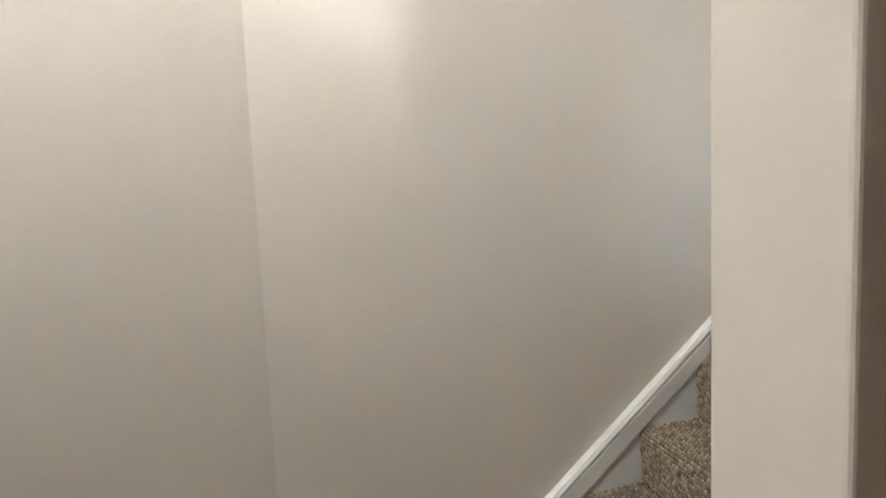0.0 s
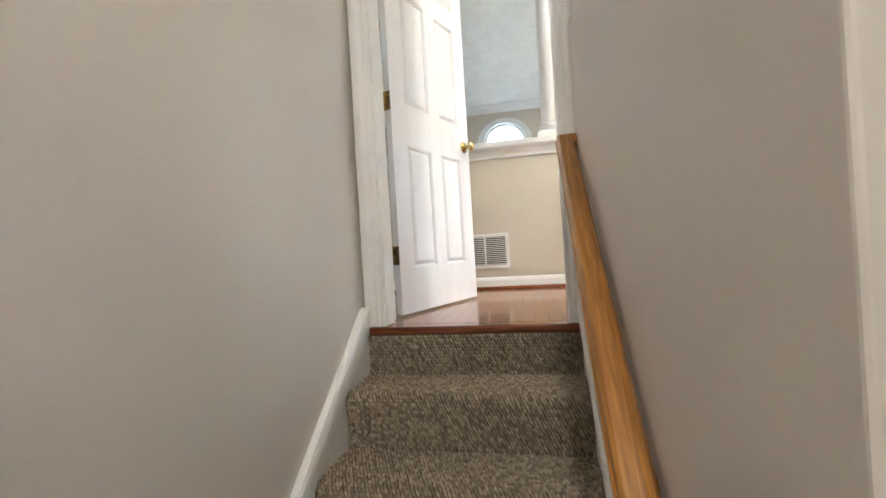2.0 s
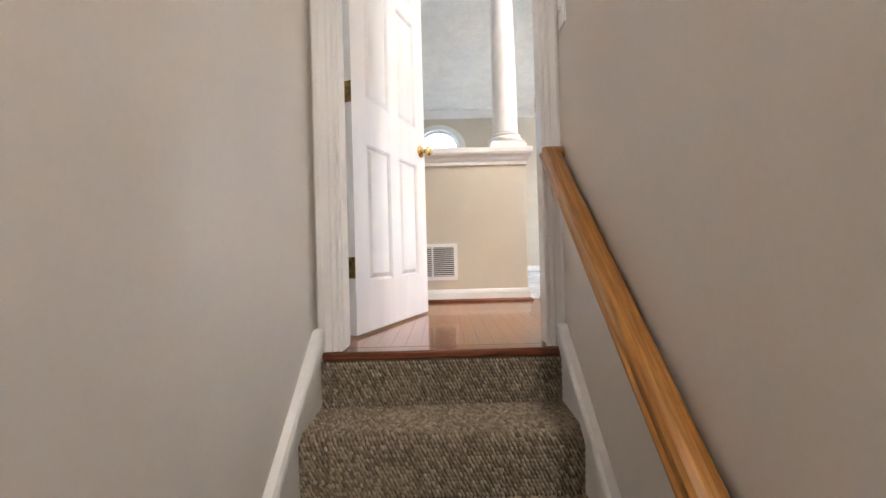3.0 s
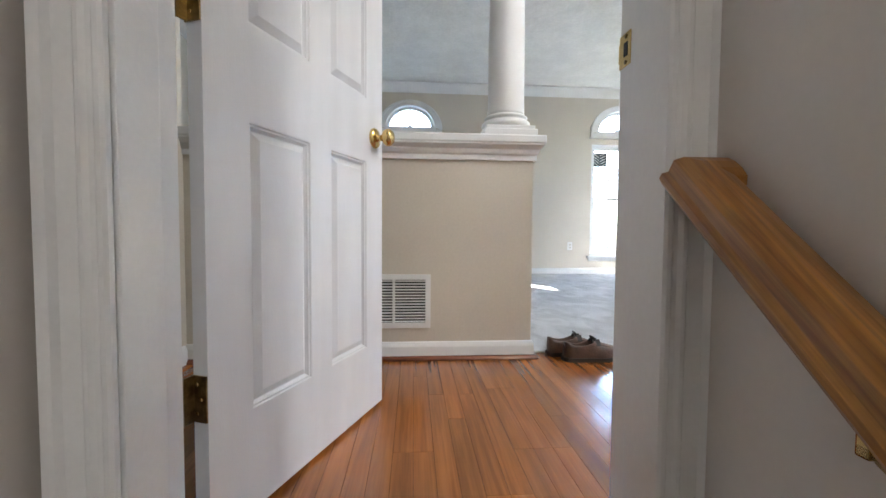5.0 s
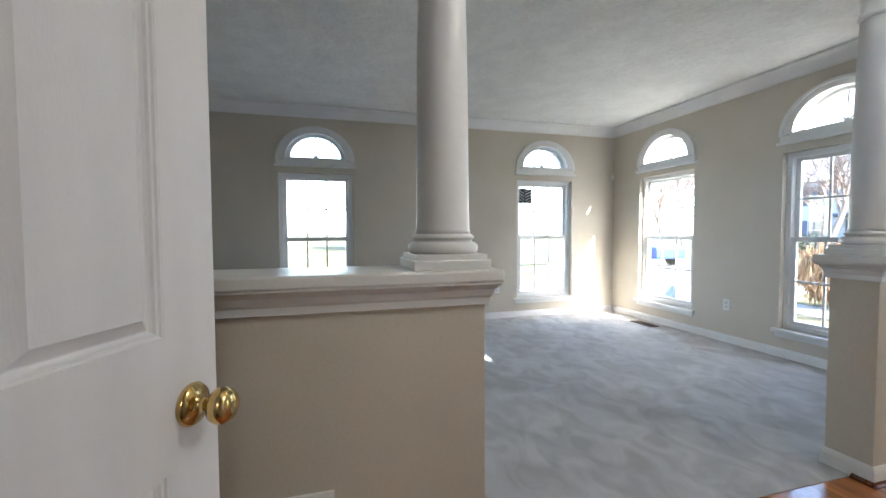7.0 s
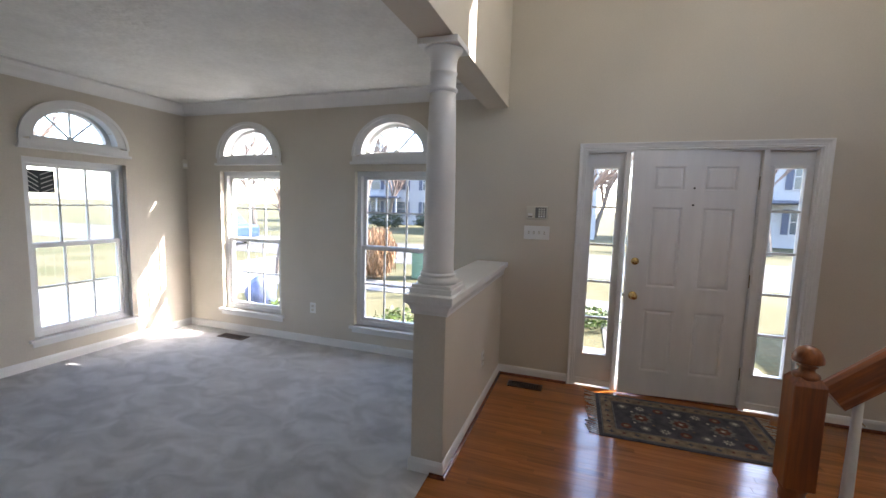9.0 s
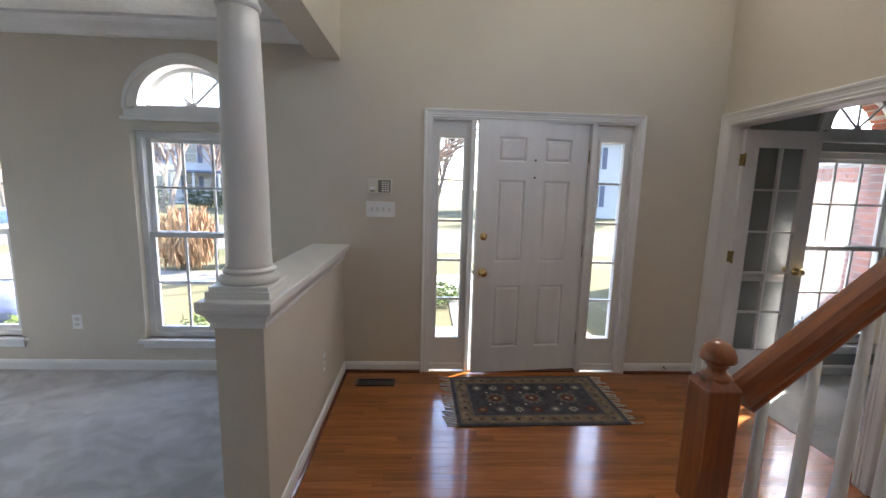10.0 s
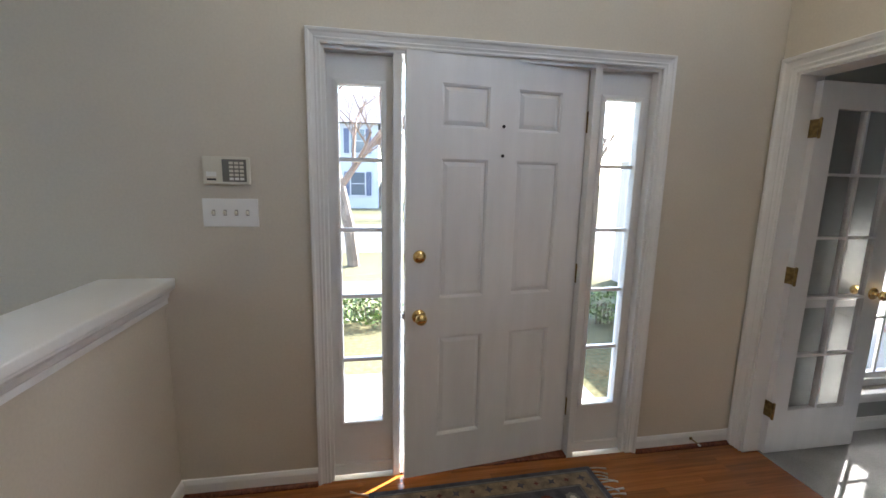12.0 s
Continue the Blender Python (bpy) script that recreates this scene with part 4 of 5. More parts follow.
ra = [[bm.verts.new((x, y, z)) for x, z in prof] for y in (-0.72, 0.345)]
for j in range(4):
    bm.faces.new((ra[0][j], ra[0][(j + 1) % 4], ra[1][(j + 1) % 4], ra[1][j]))
bm.faces.new(ra[0])
bm.faces.new(list(reversed(ra[1])))
bmesh.ops.recalc_face_normals(bm, faces=list(bm.faces))
part("soffit", bm, STAIR_WALL, main, "plain painted soffit under the stair")

newel = thing("newel_post", "red-stained oak newel post with a mushroom cap", "newel post", m=pose(2.105, -0.838, 0))
part("upper_block", block((-0.036, -0.036, 0.84, 0.036, 0.036, 1.130), bevel=0.004), OAK_NEWEL, newel)
ch = bmesh.new()
r0 = [ch.verts.new((sx * 0.036, sy * 0.036, 1.129)) for sx, sy in ((-1, -1), (1, -1), (1, 1), (-1, 1))]
r1 = [ch.verts.new((sx * 0.024, sy * 0.024, 1.147)) for sx, sy in ((-1, -1), (1, -1), (1, 1), (-1, 1))]
for i in range(4):
    ch.faces.new((r0[i], r0[(i + 1) % 4], r1[(i + 1) % 4], r1[i]))
ch.faces.new(r1)
part("chamfer", ch, OAK_NEWEL, newel)
cap = [(0.034, 1.168), (0.036, 1.174), (0.033, 1.180), (0.024, 1.184), (0.020, 1.190), (0.022, 1.197), (0.027, 1.200), (0.022, 1.204), (0.021, 1.208), (0.036, 1.210), (0.0405, 1.2125),
       (0.041, 1.217), (0.039, 1.227), (0.034, 1.238), (0.026, 1.247), (0.014, 1.2535), (0.001, 1.255)]
smooth(part("cap", lathe([(r * 0.86, z - 0.026) for r, z in cap], 36), OAK_NEWEL, newel, "turned mushroom cap"))
low_t = [(0.040, 0.30), (0.042, 0.32), (0.034, 0.34), (0.030, 0.36), (0.036, 0.40), (0.040, 0.47), (0.038, 0.58), (0.031, 0.72), (0.027, 0.79), (0.034, 0.81), (0.038, 0.825), (0.034, 0.84),
         (0.040, 0.852), (0.043, 0.862)]
smooth(part("turning", lathe([(r * 0.82, z * 0.975) for r, z in low_t], 36), OAK_NEWEL, newel, "turned shaft"))
part("lower_block", block((-0.036, -0.036, 0.0, 0.036, 0.036, 0.302), bevel=0.004), OAK_NEWEL, newel)
ban = thing("banister_rail", "red-stained oak banister rail rising from the newel post", "banister")
BS = MR / MG
BAN = [(-0.020, -0.088), (0.020, -0.088), (0.024, -0.080), (0.024, -0.066), (0.030, -0.055), (0.034, -0.04), (0.033, -0.018), (0.022, -0.004), (0.0, 0.0), (-0.022, -0.004),
       (-0.033, -0.018), (-0.034, -0.04), (-0.030, -0.055), (-0.024, -0.066), (-0.024, -0.080)]
p0 = Vector((2.075, -0.835, 1.128))
p1 = p0 + Vector((-2.7, 0, 2.7 * BS))
d = (p1 - p0).normalized()
ban_up = across.cross(d)
ban_up = ban_up if ban_up.z > 0 else -ban_up
ban_bar = part("rail", rail_run([Vector((0, 0, 0)), Vector((-3.6, 0, 0))], (0, 0, 1), [(u * 0.86, v * 0.86) for u, v in BAN]), OAK_BANISTER, ban)
ban_bar.matrix_basis = pose(p0.x, p0.y, p0.z, 0, math.degrees(math.atan(BS)), 0)


def baluster(h):
    prof = [(0.016, 0.0), (0.016, 0.10), (0.0125, 0.11), (0.0165, 0.125), (0.012, 0.14), (0.0165, 0.20), (0.0175, 0.28), (0.0155, 0.45), (0.0125, h * 0.8), (0.010, h)]
    return lathe(prof, 20)


for k in range(1, 12):
    for i in range(2):
        x = 1.990 - 0.1055 * (2 * (k - 1) + i)
        foot = MR * k
        top = 1.128 + (2.075 - x) * BS - 0.076 / math.cos(math.atan(BS)) + 0.006
        b = smooth(link("baluster", baluster(top - foot), TRIM))
        b.location = (x, -0.835, foot)
        tagged(b, "slender white turned baluster on an oak tread", "baluster", "balusters of the main stair")

# ---- grilles, plates, controls ----
grille = thing("return_grille", "white louvred return air grille in the half wall", "vent", m=pose(HALF_W, 0.955, 0.283))
part("frame", holed("x", -0.010, 0.010, -0.175, 0.175, -0.128, 0.128, [(-0.150, -0.103, -0.006, 0.103), (0.006, -0.103, 0.150, 0.103)]), TRIM, grille)
part("backing", block((-0.002, -0.15, -0.103, -0.0005, 0.15, 0.103)), DARK, grille)
slat = None
for c in (-0.078, 0.078):
    for k in range(15):
        z = -0.0965 + k * 0.0138
        if slat is None:
            slat = part("slat", turned(block((-0.0046, -0.072, -0.0009, 0.0046, 0.072, 0.0009)), pose(0, 0, 0, 0, -28, 0)), TRIM, grille)
            slat.location = (-0.005, c, z)
        else:
            s = slat.copy()
            scene.collection.objects.link(s)
            s.location = (-0.005, c, z)


def register(name, m, length, width):
    r = thing(name, "dark brown metal floor register with slots", "floor vent", m=m)
    n = 12
    part("plate", block((-length / 2, -width / 2, 0, length / 2, width / 2, 0.002), bevel=0.0008), DARK, r)
    for i in range(n):
        x = -length / 2 + 0.02 + (length - 0.04) * (i + 0.5) / n
        part("bar", block((x - 0.004, -width / 2 + 0.018, 0.002, x + 0.004, width / 2 - 0.018, 0.006)), REGISTER, r)
    part("rim", holed("x", 0, 0.006, -0.5, 0.5, -0.5, 0.5, [(-0.43, -0.36, 0.43, 0.36)]), REGISTER, r)
    rim = r.children[-1]
    rim.data.transform(Matrix.Diagonal((1, length, width, 1)))
    rim.data.transform(Matrix(((0, 1, 0, 0), (0, 0, 1, 0), (1, 0, 0, 0.001), (0, 0, 0, 1))))
    return r


register("floor_register", pose(3.108, -3.09, 0.002), 0.30, 0.115)
register("floor_register", pose(6.45, -3.10, 0.005), 0.36, 0.13)


def outlet(m, wall):
    o = thing("outlet", "white double socket plate on the " + wall, "electrical outlet", "wall outlets", m=m)
    part("plate", block((-0.036, 0, -0.058, 0.036, 0.006, 0.058), bevel=0.002), PLASTIC, o)
    for z in (-0.022, 0.022):
        f = part("socket", block((-0.017, 0.005, z - 0.014, 0.017, 0.009, z + 0.014), bevel=0.003), IVORY, o)
        part("slot", block((-0.008, 0.0088, z - 0.003, -0.006, 0.0096, z + 0.006), (0.006, 0.0088, z - 0.003, 0.008, 0.0096, z + 0.006)), DARK, f)
    return o


outlet(pose(5.50, SOUTH, 0.405), "beige front wall")
outlet(pose(EAST, -1.435, 0.41, 0, 0, 90), "beige living room wall")
outlet(pose(HALF_W, -2.60, 0.385, 0, 0, 90), "beige half wall")
outlet(pose(-1.47, SOUTH + 0.014, 0.415), "grey study wall")

switches = thing("switch_plate", "white four-gang plate of toggle switches", "light switch", m=pose(3.095, SOUTH, 1.358))
part("plate", block((-0.113, 0, -0.061, 0.113, 0.006, 0.061), bevel=0.002), PLASTIC, switches)
for i in range(4):
    x = -0.069 + 0.046 * i
    tg = part("toggle", turned(block((-0.0045, 0, -0.010, 0.0045, 0.018, 0.004), bevel=0.001), pose(x, 0.004, 0.0, 20, 0, 0)), IVORY, switches)
    part("slot", block((x - 0.0065, 0.0058, -0.013, x + 0.0065, 0.0068, 0.013)), METAL, switches)
pad = thing("alarm_keypad", "ivory alarm keypad with a dark grey button field", "keypad", m=pose(3.098, SOUTH, 1.538))
part("case", block((-0.093, 0, -0.058, 0.093, 0.026, 0.058), bevel=0.005), IVORY, pad)
part("button_field", block((-0.082, 0.0255, -0.047, 0.014, 0.028, 0.047), bevel=0.001), GREY_PLASTIC, pad)
for i in range(3):
    for j in range(5):
        part("button", block((-0.072 + 0.021 * i, 0.0275, 0.026 - 0.0165 * j, -0.056 + 0.021 * i, 0.031, 0.037 - 0.0165 * j), bevel=0.001), IVORY if j < 4 else PLASTIC, pad)
part("speaker_slot", block((0.040, 0.0258, -0.042, 0.076, 0.0265, -0.034)), DARK, pad)
part("display", block((0.038, 0.0258, -0.026, 0.078, 0.0268, -0.006)), PLASTIC, pad)
sensor = thing("motion_detector", "small ivory motion detector in the room corner", "sensor", m=pose(7.295, -3.262, 1.995, 0, 0, 45))
part("body", block((-0.03, -0.02, -0.055, 0.03, 0.022, 0.055), bevel=0.008), IVORY, sensor)
part("lens", block((-0.020, 0.020, -0.035, 0.020, 0.027, 0.005), bevel=0.004), PLASTIC, sensor)
sign = thing("window_sign", "dark printed sheet with pale stripes stuck to a window pane", "sign", m=pose(EAST + 0.112, -1.905, 1.70))
part("sheet", block((0, -0.115, -0.105, 0.0015, 0.125, 0.10)), PAPER, sign)
for i in range(9):
    part("stripe", turned(block((-0.0012, -0.05, -0.0035, 0.0, 0.05, 0.0035)), pose(0, -0.055 + 0.065 * (i % 2) * 1.6, -0.085 + 0.0205 * i, 35 if i % 2 else -25, 0, 0)), PLASTIC, sign)
stopper = thing("door_stop", "small spring door stop on the baseboard", "door stop", m=pose(0.66, SOUTH + 0.013, 0.055))
smooth(part("spring", turned(lathe([(0.001, 0), (0.010, 0), (0.010, 0.004), (0.004, 0.006), (0.004, 0.06), (0.001, 0.06)], 14), pose(0, 0, 0, -90, 0, 0)), OLD_BRASS, stopper))
smooth(part("tip", turned(lathe([(0.001, 0.058), (0.006, 0.058), (0.006, 0.07), (0.001, 0.072)], 14), pose(0, 0, 0, -90, 0, 0)), PLASTIC, stopper))


# ---- shoes ----
def shoe(m, side):
    sh = thing("shoe", "worn brown leather slip-on shoe with a dark sole", "shoe", "pair of slip-on shoes", m=m)
    n = 22
    L = 0.285

    def width(s):
        return 0.036 * min(1.0, (s / 0.06) ** 0.5 if s > 0 else 0) * (1 + 0.36 * math.exp(-((s - 0.70) / 0.22) ** 2)) * min(1.0, ((1.0 - s) / 0.16) ** 0.5 if s < 1 else 0)

    bm = bmesh.new()
    lines = []
    for i in range(n + 1):
        s = 0.015 + 0.97 * i / n
        w = max(0.008, width(s))
        bend = 0.010 * side * math.sin(math.pi * s)
        open_ = max(0.0, min(1.0, (0.56 - s) / 0.10)) * min(1.0, max(0.0, (s - 0.0) / 0.06))
        top = 0.094 - 0.020 * math.sin(math.pi * min(1, s / 0.5)) if s < 0.5 else 0.096 - 0.044 * ((s - 0.5) / 0.5) ** 0.9
        pts = []
        for j in range(9):
            a = math.pi / 2 * j / 8
            x = w * math.cos(a * (1 - 0.45 * open_)) ** 0.75
            z = 0.018 + (top - 0.018) * math.sin(a) ** 0.8
            pts.append((x, z))
        inner = [(pts[-1][0] * 0.90, pts[-1][1] - 0.003), (w * 0.80 * open_, 0.045 * open_ + (1 - open_) * (pts[-1][1] - 0.006)), (0.0, 0.030 * open_ + (1 - open_) * (pts[-1][1] - 0.006))]
        half = pts + inner
        lines.append([[bm.verts.new((sg * x + bend, s * L, z)) for x, z in half] for sg in (-1, 1)])
    for a, b in zip(lines, lines[1:]):
        for h in (0, 1):
            for j in range(len(a[h]) - 1):
                bm.faces.new((a[h][j], a[h][j + 1], b[h][j + 1], b[h][j]))
    for end in (lines[0], lines[-1]):
        bm.faces.new(end[0] + list(reversed(end[1])))
    bmesh.ops.recalc_face_normals(bm, faces=list(bm.faces))
    smooth(part("upper", bm, LEATHER, sh, "creased brown leather upper"))
    bm = bmesh.new()
    outline = []
    for sg in (1, -1):
        seq = range(n + 1) if sg > 0 else range(n, -1, -1)
        for i in seq:
            s = i / n
            outline.append((sg * max(0.010, width(max(0.01, min(0.99, s))) + 0.004) + 0.010 * side * math.sin(math.pi * s), s * (L + 0.006) - 0.003))
    lo = [bm.verts.new((x, y, 0.0)) for x, y in outline]
    hi = [bm.verts.new((x, y, 0.019)) for x, y in outline]
    for j in range(len(outline)):
        k = (j + 1) % len(outline)
        bm.faces.new((lo[j], lo[k], hi[k], hi[j]))
    bm.faces.new(list(reversed(lo)))
    bm.faces.new(hi)
    part("sole", bm, RUBBER, sh, "dark rubber sole")
    for sg in (-1, 1):
        g = turned(block((-0.002, -0.019, -0.016, 0.003, 0.019, 0.018), bevel=0.0015), pose(sg * 0.024 + 0.010 * side, 0.53 * L, 0.088, 0, -38 * sg, 0))
        part("elastic_gore", g, RUBBER, sh, "black elastic side gusset")
    part("tongue", turned(block((-0.020, -0.004, -0.014, 0.020, 0.004, 0.024), bevel=0.003), pose(0.010 * side, 0.515 * L, 0.094, 22, 0, 0)), RUBBER, sh, "dark padded tongue")
    lining = bmesh.new()
    strips = []
    for i in range(9):
        s = 0.05 + 0.45 * i / 8
        strips.append([lining.verts.new((x * width(s) * 0.86 + 0.010 * side * math.sin(math.pi * s), s * L, 0.052 + 0.012 * abs(x))) for x in (-1, -0.5, 0, 0.5, 1)])
    for a, b in zip(strips, strips[1:]):
        for j in range(4):
            lining.faces.new((a[j], a[j + 1], b[j + 1], b[j]))
    bmesh.ops.recalc_face_normals(lining, faces=list(lining.faces))
    smooth(part("lining", lining, RUBBER, sh, "dark inner lining"))
    apron = bmesh.new()
    vs = []
    for i in range(9):
        s = 0.56 + 0.36 * i / 8
        w = width(s) * 0.66 * (1 - 0.35 * (i / 8) ** 3)
        top = 0.0985 - 0.044 * ((s - 0.5) / 0.5) ** 0.9
        vs.append([apron.verts.new((x * w + 0.010 * side * math.sin(math.pi * s), s * L, top - 0.009 * abs(x) ** 2 + 0.0012)) for x in (-1, -0.5, 0, 0.5, 1)])
    for a, b in zip(vs, vs[1:]):
        for j in range(4):
            apron.faces.new((a[j], a[j + 1], b[j + 1], b[j]))
    bmesh.ops.recalc_face_normals(apron, faces=list(apron.faces))
    ap = smooth(part("apron", apron, SUEDE, sh, "paler worn toe apron"))
    ap.modifiers.new("thickness", "SOLIDIFY").thickness = 0.0030
    return sh


shoe(pose(3.345, 0.140, 0.0, 0, 0, 184), 1)
shoe(pose(3.432, 0.192, 0.0, 0, 0, 177), -1)

# ---- rug ----
RUGM = pose(1.925, -2.845, 0.0, 0, 0, 1.2)
rug = thing("rug", "small worn navy and tan patterned rug with cream fringe", "rug", m=RUGM)
RW, RH = 0.585, 0.352
part("field", block((-RW, -RH, 0.0, RW, RH, 0.008), bevel=0.002), RUG_NAVY, rug)


def band(x, y, w, z, mat, name="border"):
    return part(name, block((-x, -y, 0.006, x, -y + w, z), (-x, y - w, 0.006, x, y, z), (-x, -y + w, 0.006, -x + w, y - w, z), (x - w, -y + w, 0.006, x, y - w, z)), mat, rug)


band(RW - 0.026, RH - 0.026, 0.007, 0.0084, RUG_SLATE, "guard_stripe")
band(RW - 0.036, RH - 0.036, 0.080, 0.0084, RUG_TAN)
band(RW - 0.119, RH - 0.119, 0.008, 0.0084, RUG_SLATE, "guard_stripe")


def motif(x, y, r, mat, petals, z, inner=0.45, twist=0.0):
    bm = bmesh.new()
    n = petals * 2
    c = bm.verts.new((x, y, z))
    ring = []
    for i in range(n):
        q = r if i % 2 == 0 else r * inner
        ring.append(bm.verts.new((x + q * math.cos(math.tau * i / n + twist), y + q * math.sin(math.tau * i / n + twist), z)))
    for i in range(n):
        bm.faces.new((c, ring[i], ring[(i + 1) % n]))
    base = bmesh.ops.extrude_face_region(bm, geom=list(bm.faces))
    bmesh.ops.translate(bm, verts=[v for v in base["geom"] if isinstance(v, bmesh.types.BMVert)], vec=(0, 0, -0.0012))
    bmesh.ops.recalc_face_normals(bm, faces=list(bm.faces))
    return part("motif", bm, mat, rug)


for x, mat in ((-0.27, RUG_RUST), (0.0, RUG_RUST), (0.27, RUG_RUST)):
    motif(x, 0.0, 0.085, RUG_SLATE, 10, 0.0086, 0.75)
    motif(x, 0.0, 0.058, mat, 8, 0.0090, 0.7)
    motif(x, 0.0, 0.036, RUG_TAN, 4, 0.0094, 0.35, 0.4)
    motif(x, 0.0, 0.015, RUG_CREAM, 6, 0.0098, 0.6)
for i in range(7):
    x = -0.39 + 0.13 * i
    for y in (-0.155, 0.155):
        kind = (i + (y > 0)) % 3
        motif(x, y, 0.040, (RUG_SLATE, RUG_RUST, RUG_CREAM)[kind], (8, 12, 8)[kind], 0.0086, (0.8, 0.85, 0.45)[kind])
        motif(x, y, 0.021, (RUG_CREAM, RUG_TAN, RUG_SLATE)[kind], 8, 0.0092, 0.6)
        if i < 6:
            motif(x + 0.065, y * 0.55, 0.013, RUG_CREAM if i % 2 else RUG_TAN, 5, 0.0086, 0.6)
for i in range(13):
    x = -0.50 + i * 0.0833
    for y in (-RH + 0.076, RH - 0.076):
        motif(x, y, 0.017 if i % 2 else 0.024, RUG_RUST if i % 2 else RUG_NAVY, 4, 0.0090, 0.45, 0.3 * (i % 3))
for i in range(6):
    y = -0.215 + i * 0.086
    for x in (-RW + 0.076, RW - 0.076):
        motif(x, y, 0.017 if i % 2 else 0.024, RUG_RUST if i % 2 else RUG_NAVY, 4, 0.0090, 0.45, 0.3 * (i % 3))
for sx in (-1, 1):
    for i in range(26):
        y = -RH + 0.012 + i * (2 * RH - 0.024) / 25
        ln = random.uniform(0.055, 0.095)
        lean = random.uniform(-0.028, 0.028) + (-0.012 if sx > 0 else 0.014)
        knot = Vector((sx * RW, y, 0.005))
        mid = Vector((sx * (RW + ln * 0.5), y + lean * 0.35, 0.006))
        tip = Vector((sx * (RW + ln), y + lean, 0.004))
        bm = bmesh.new()
        rings = []
        for p, r in ((knot, 0.0035), (knot.lerp(mid, 0.4), 0.0052), (mid, 0.0036), (tip, 0.0062)):
            rings.append([bm.verts.new(p + Vector((0, r * math.cos(math.tau * q / 6), max(-p.z + 0.0005, 0.75 * r * math.sin(math.tau * q / 6))))) for q in range(6)])
        for a, b in zip(rings, rings[1:]):
            for q in range(6):
                bm.faces.new((a[q], a[(q + 1) % 6], b[(q + 1) % 6], b[q]))
        bm.faces.new(rings[0])
        bm.faces.new(list(reversed(rings[-1])))
        bmesh.ops.recalc_face_normals(bm, faces=list(bm.faces))
        smooth(part("tassel", bm, RUG_CREAM, rug))

# ---- outdoors ----
GROUND = -0.45
sheet = holed("x", GROUND - 1.5, 1.5, -400, 400, -500, 300, [(-3.3, SOUTH - 0.1, EAST + 0.1, NORTH + 0.1)])
turned(sheet, Matrix(((0, 1, 0, 0), (0, 0, 1, 0), (1, 0, 0, 0), (0, 0, 0, 1))))
structure("ground", sheet, LAWN, "pale winter lawn", "ground")
structure("road", block((-200, -19.5, GROUND - 0.1, 200, -12.5, GROUND + 0.006)), ASPHALT, "pale sunlit street", "road")
structure("driveway", block((9.8, -12.5, GROUND - 0.1, 13.6, 3.0, GROUND + 0.012)), CONCRETE, "pale concrete driveway", "driveway")
structure("front_walk", block((0.9, -4.5, GROUND - 0.1, 2.9, -3.46, -0.02), (0.9, -8.0, GROUND - 0.1, 2.3, -4.5, GROUND + 0.02), (0.9, -9.2, GROUND - 0.1, 9.8, -8.0, GROUND + 0.02)), CONCRETE,
          "pale concrete porch and front walk", "path")


# unseen slab, added to keep the sun off the sidelights and living window B
structure("porch_roof", block((-1.5, -4.97, 2.72, 3.76, -3.61, 2.86), bevel=0.01), TRIM, "unseen white flat slab added to shade the entrance and the window beside it", "porch roof")


def leaves(name, parent, centre, radii, count, size, mat, label, flat=0.0, up=False):
    """A crown of many small pointed leaves, denser at the outside, with an uneven outline."""
    verts, faces = [], []
    c = Vector(centre)
    for _ in range(count):
        v = Vector((random.gauss(0, 1), random.gauss(0, 1), random.gauss(0, 1))).normalized()
        lump = 0.80 + 0.28 * noise.noise(v * 2.3 + c)
        p = c + Vector((v.x * radii[0], v.y * radii[1], max(-0.95, v.z) * radii[2])) * lump * random.uniform(0.72, 1.02)
        a = Vector((random.gauss(0, 1), random.gauss(0, 1), random.gauss(0, 0.7))).normalized()
        if up:
            a = Vector((random.gauss(0, 0.25), random.gauss(0, 0.25), 1)).normalized()
        b = a.cross(Vector((random.gauss(0, 1), random.gauss(0, 1), random.gauss(0, 1)))).normalized()
        s = size * random.uniform(0.6, 1.4)
        w = s * (0.12 if up else 0.42)
        n = len(verts)
        verts += [tuple(p - a * s), tuple(p + b * w), tuple(p + a * s), tuple(p - b * w)]
        faces.append((n, n + 1, n + 2, n + 3))
    me = bpy.data.meshes.new(name)
    me.from_pydata(verts, [], faces)
    me.materials.append(mat)
    ob = new(name, me)
    ob.parent = parent
    return tagged(ob, label, kind="stuff")


def shrub(m, radii, count, size, mat, name, label, category, up=False):
    s = thing(name, label, category, m=m)
    part("stems", block(*[(-0.02 + 0.06 * i, -0.02, 0, 0.0 + 0.06 * i, 0.0, radii[2]) for i in range(-2, 3)]), BARK, s)
    leaves("foliage", s, (0, 0, radii[2] * 0.95), radii, count, size, mat, label, up=up)
    return s


for x, y, r in ((4.9, -4.15, 0.42), (4.1, -4.25, 0.48), (5.8, -4.2, 0.40), (6.8, -4.2, 0.36), (3.35, -4.1, 0.40)):
    shrub(pose(x, y, GROUND), (r * 1.1, r, r * 0.95), 900, 0.035, LEAF, "shrub", "low evergreen shrub against the house", "shrub")
shrub(pose(2.6, -7.1, GROUND), (0.80, 0.65, 0.17), 1500, 0.035, LEAF, "ground_cover", "low green ground cover beside the front walk", "ground cover")
shrub(pose(-0.75, -6.5, GROUND), (0.45, 0.40, 0.30), 500, 0.035, LEAF, "shrub", "low evergreen shrub beside the front walk", "shrub")
shrub(pose(-1.3, -4.2, GROUND), (0.55, 0.4, 0.36), 700, 0.035, HEDGE, "shrub", "low dark shrub under the study window", "shrub")
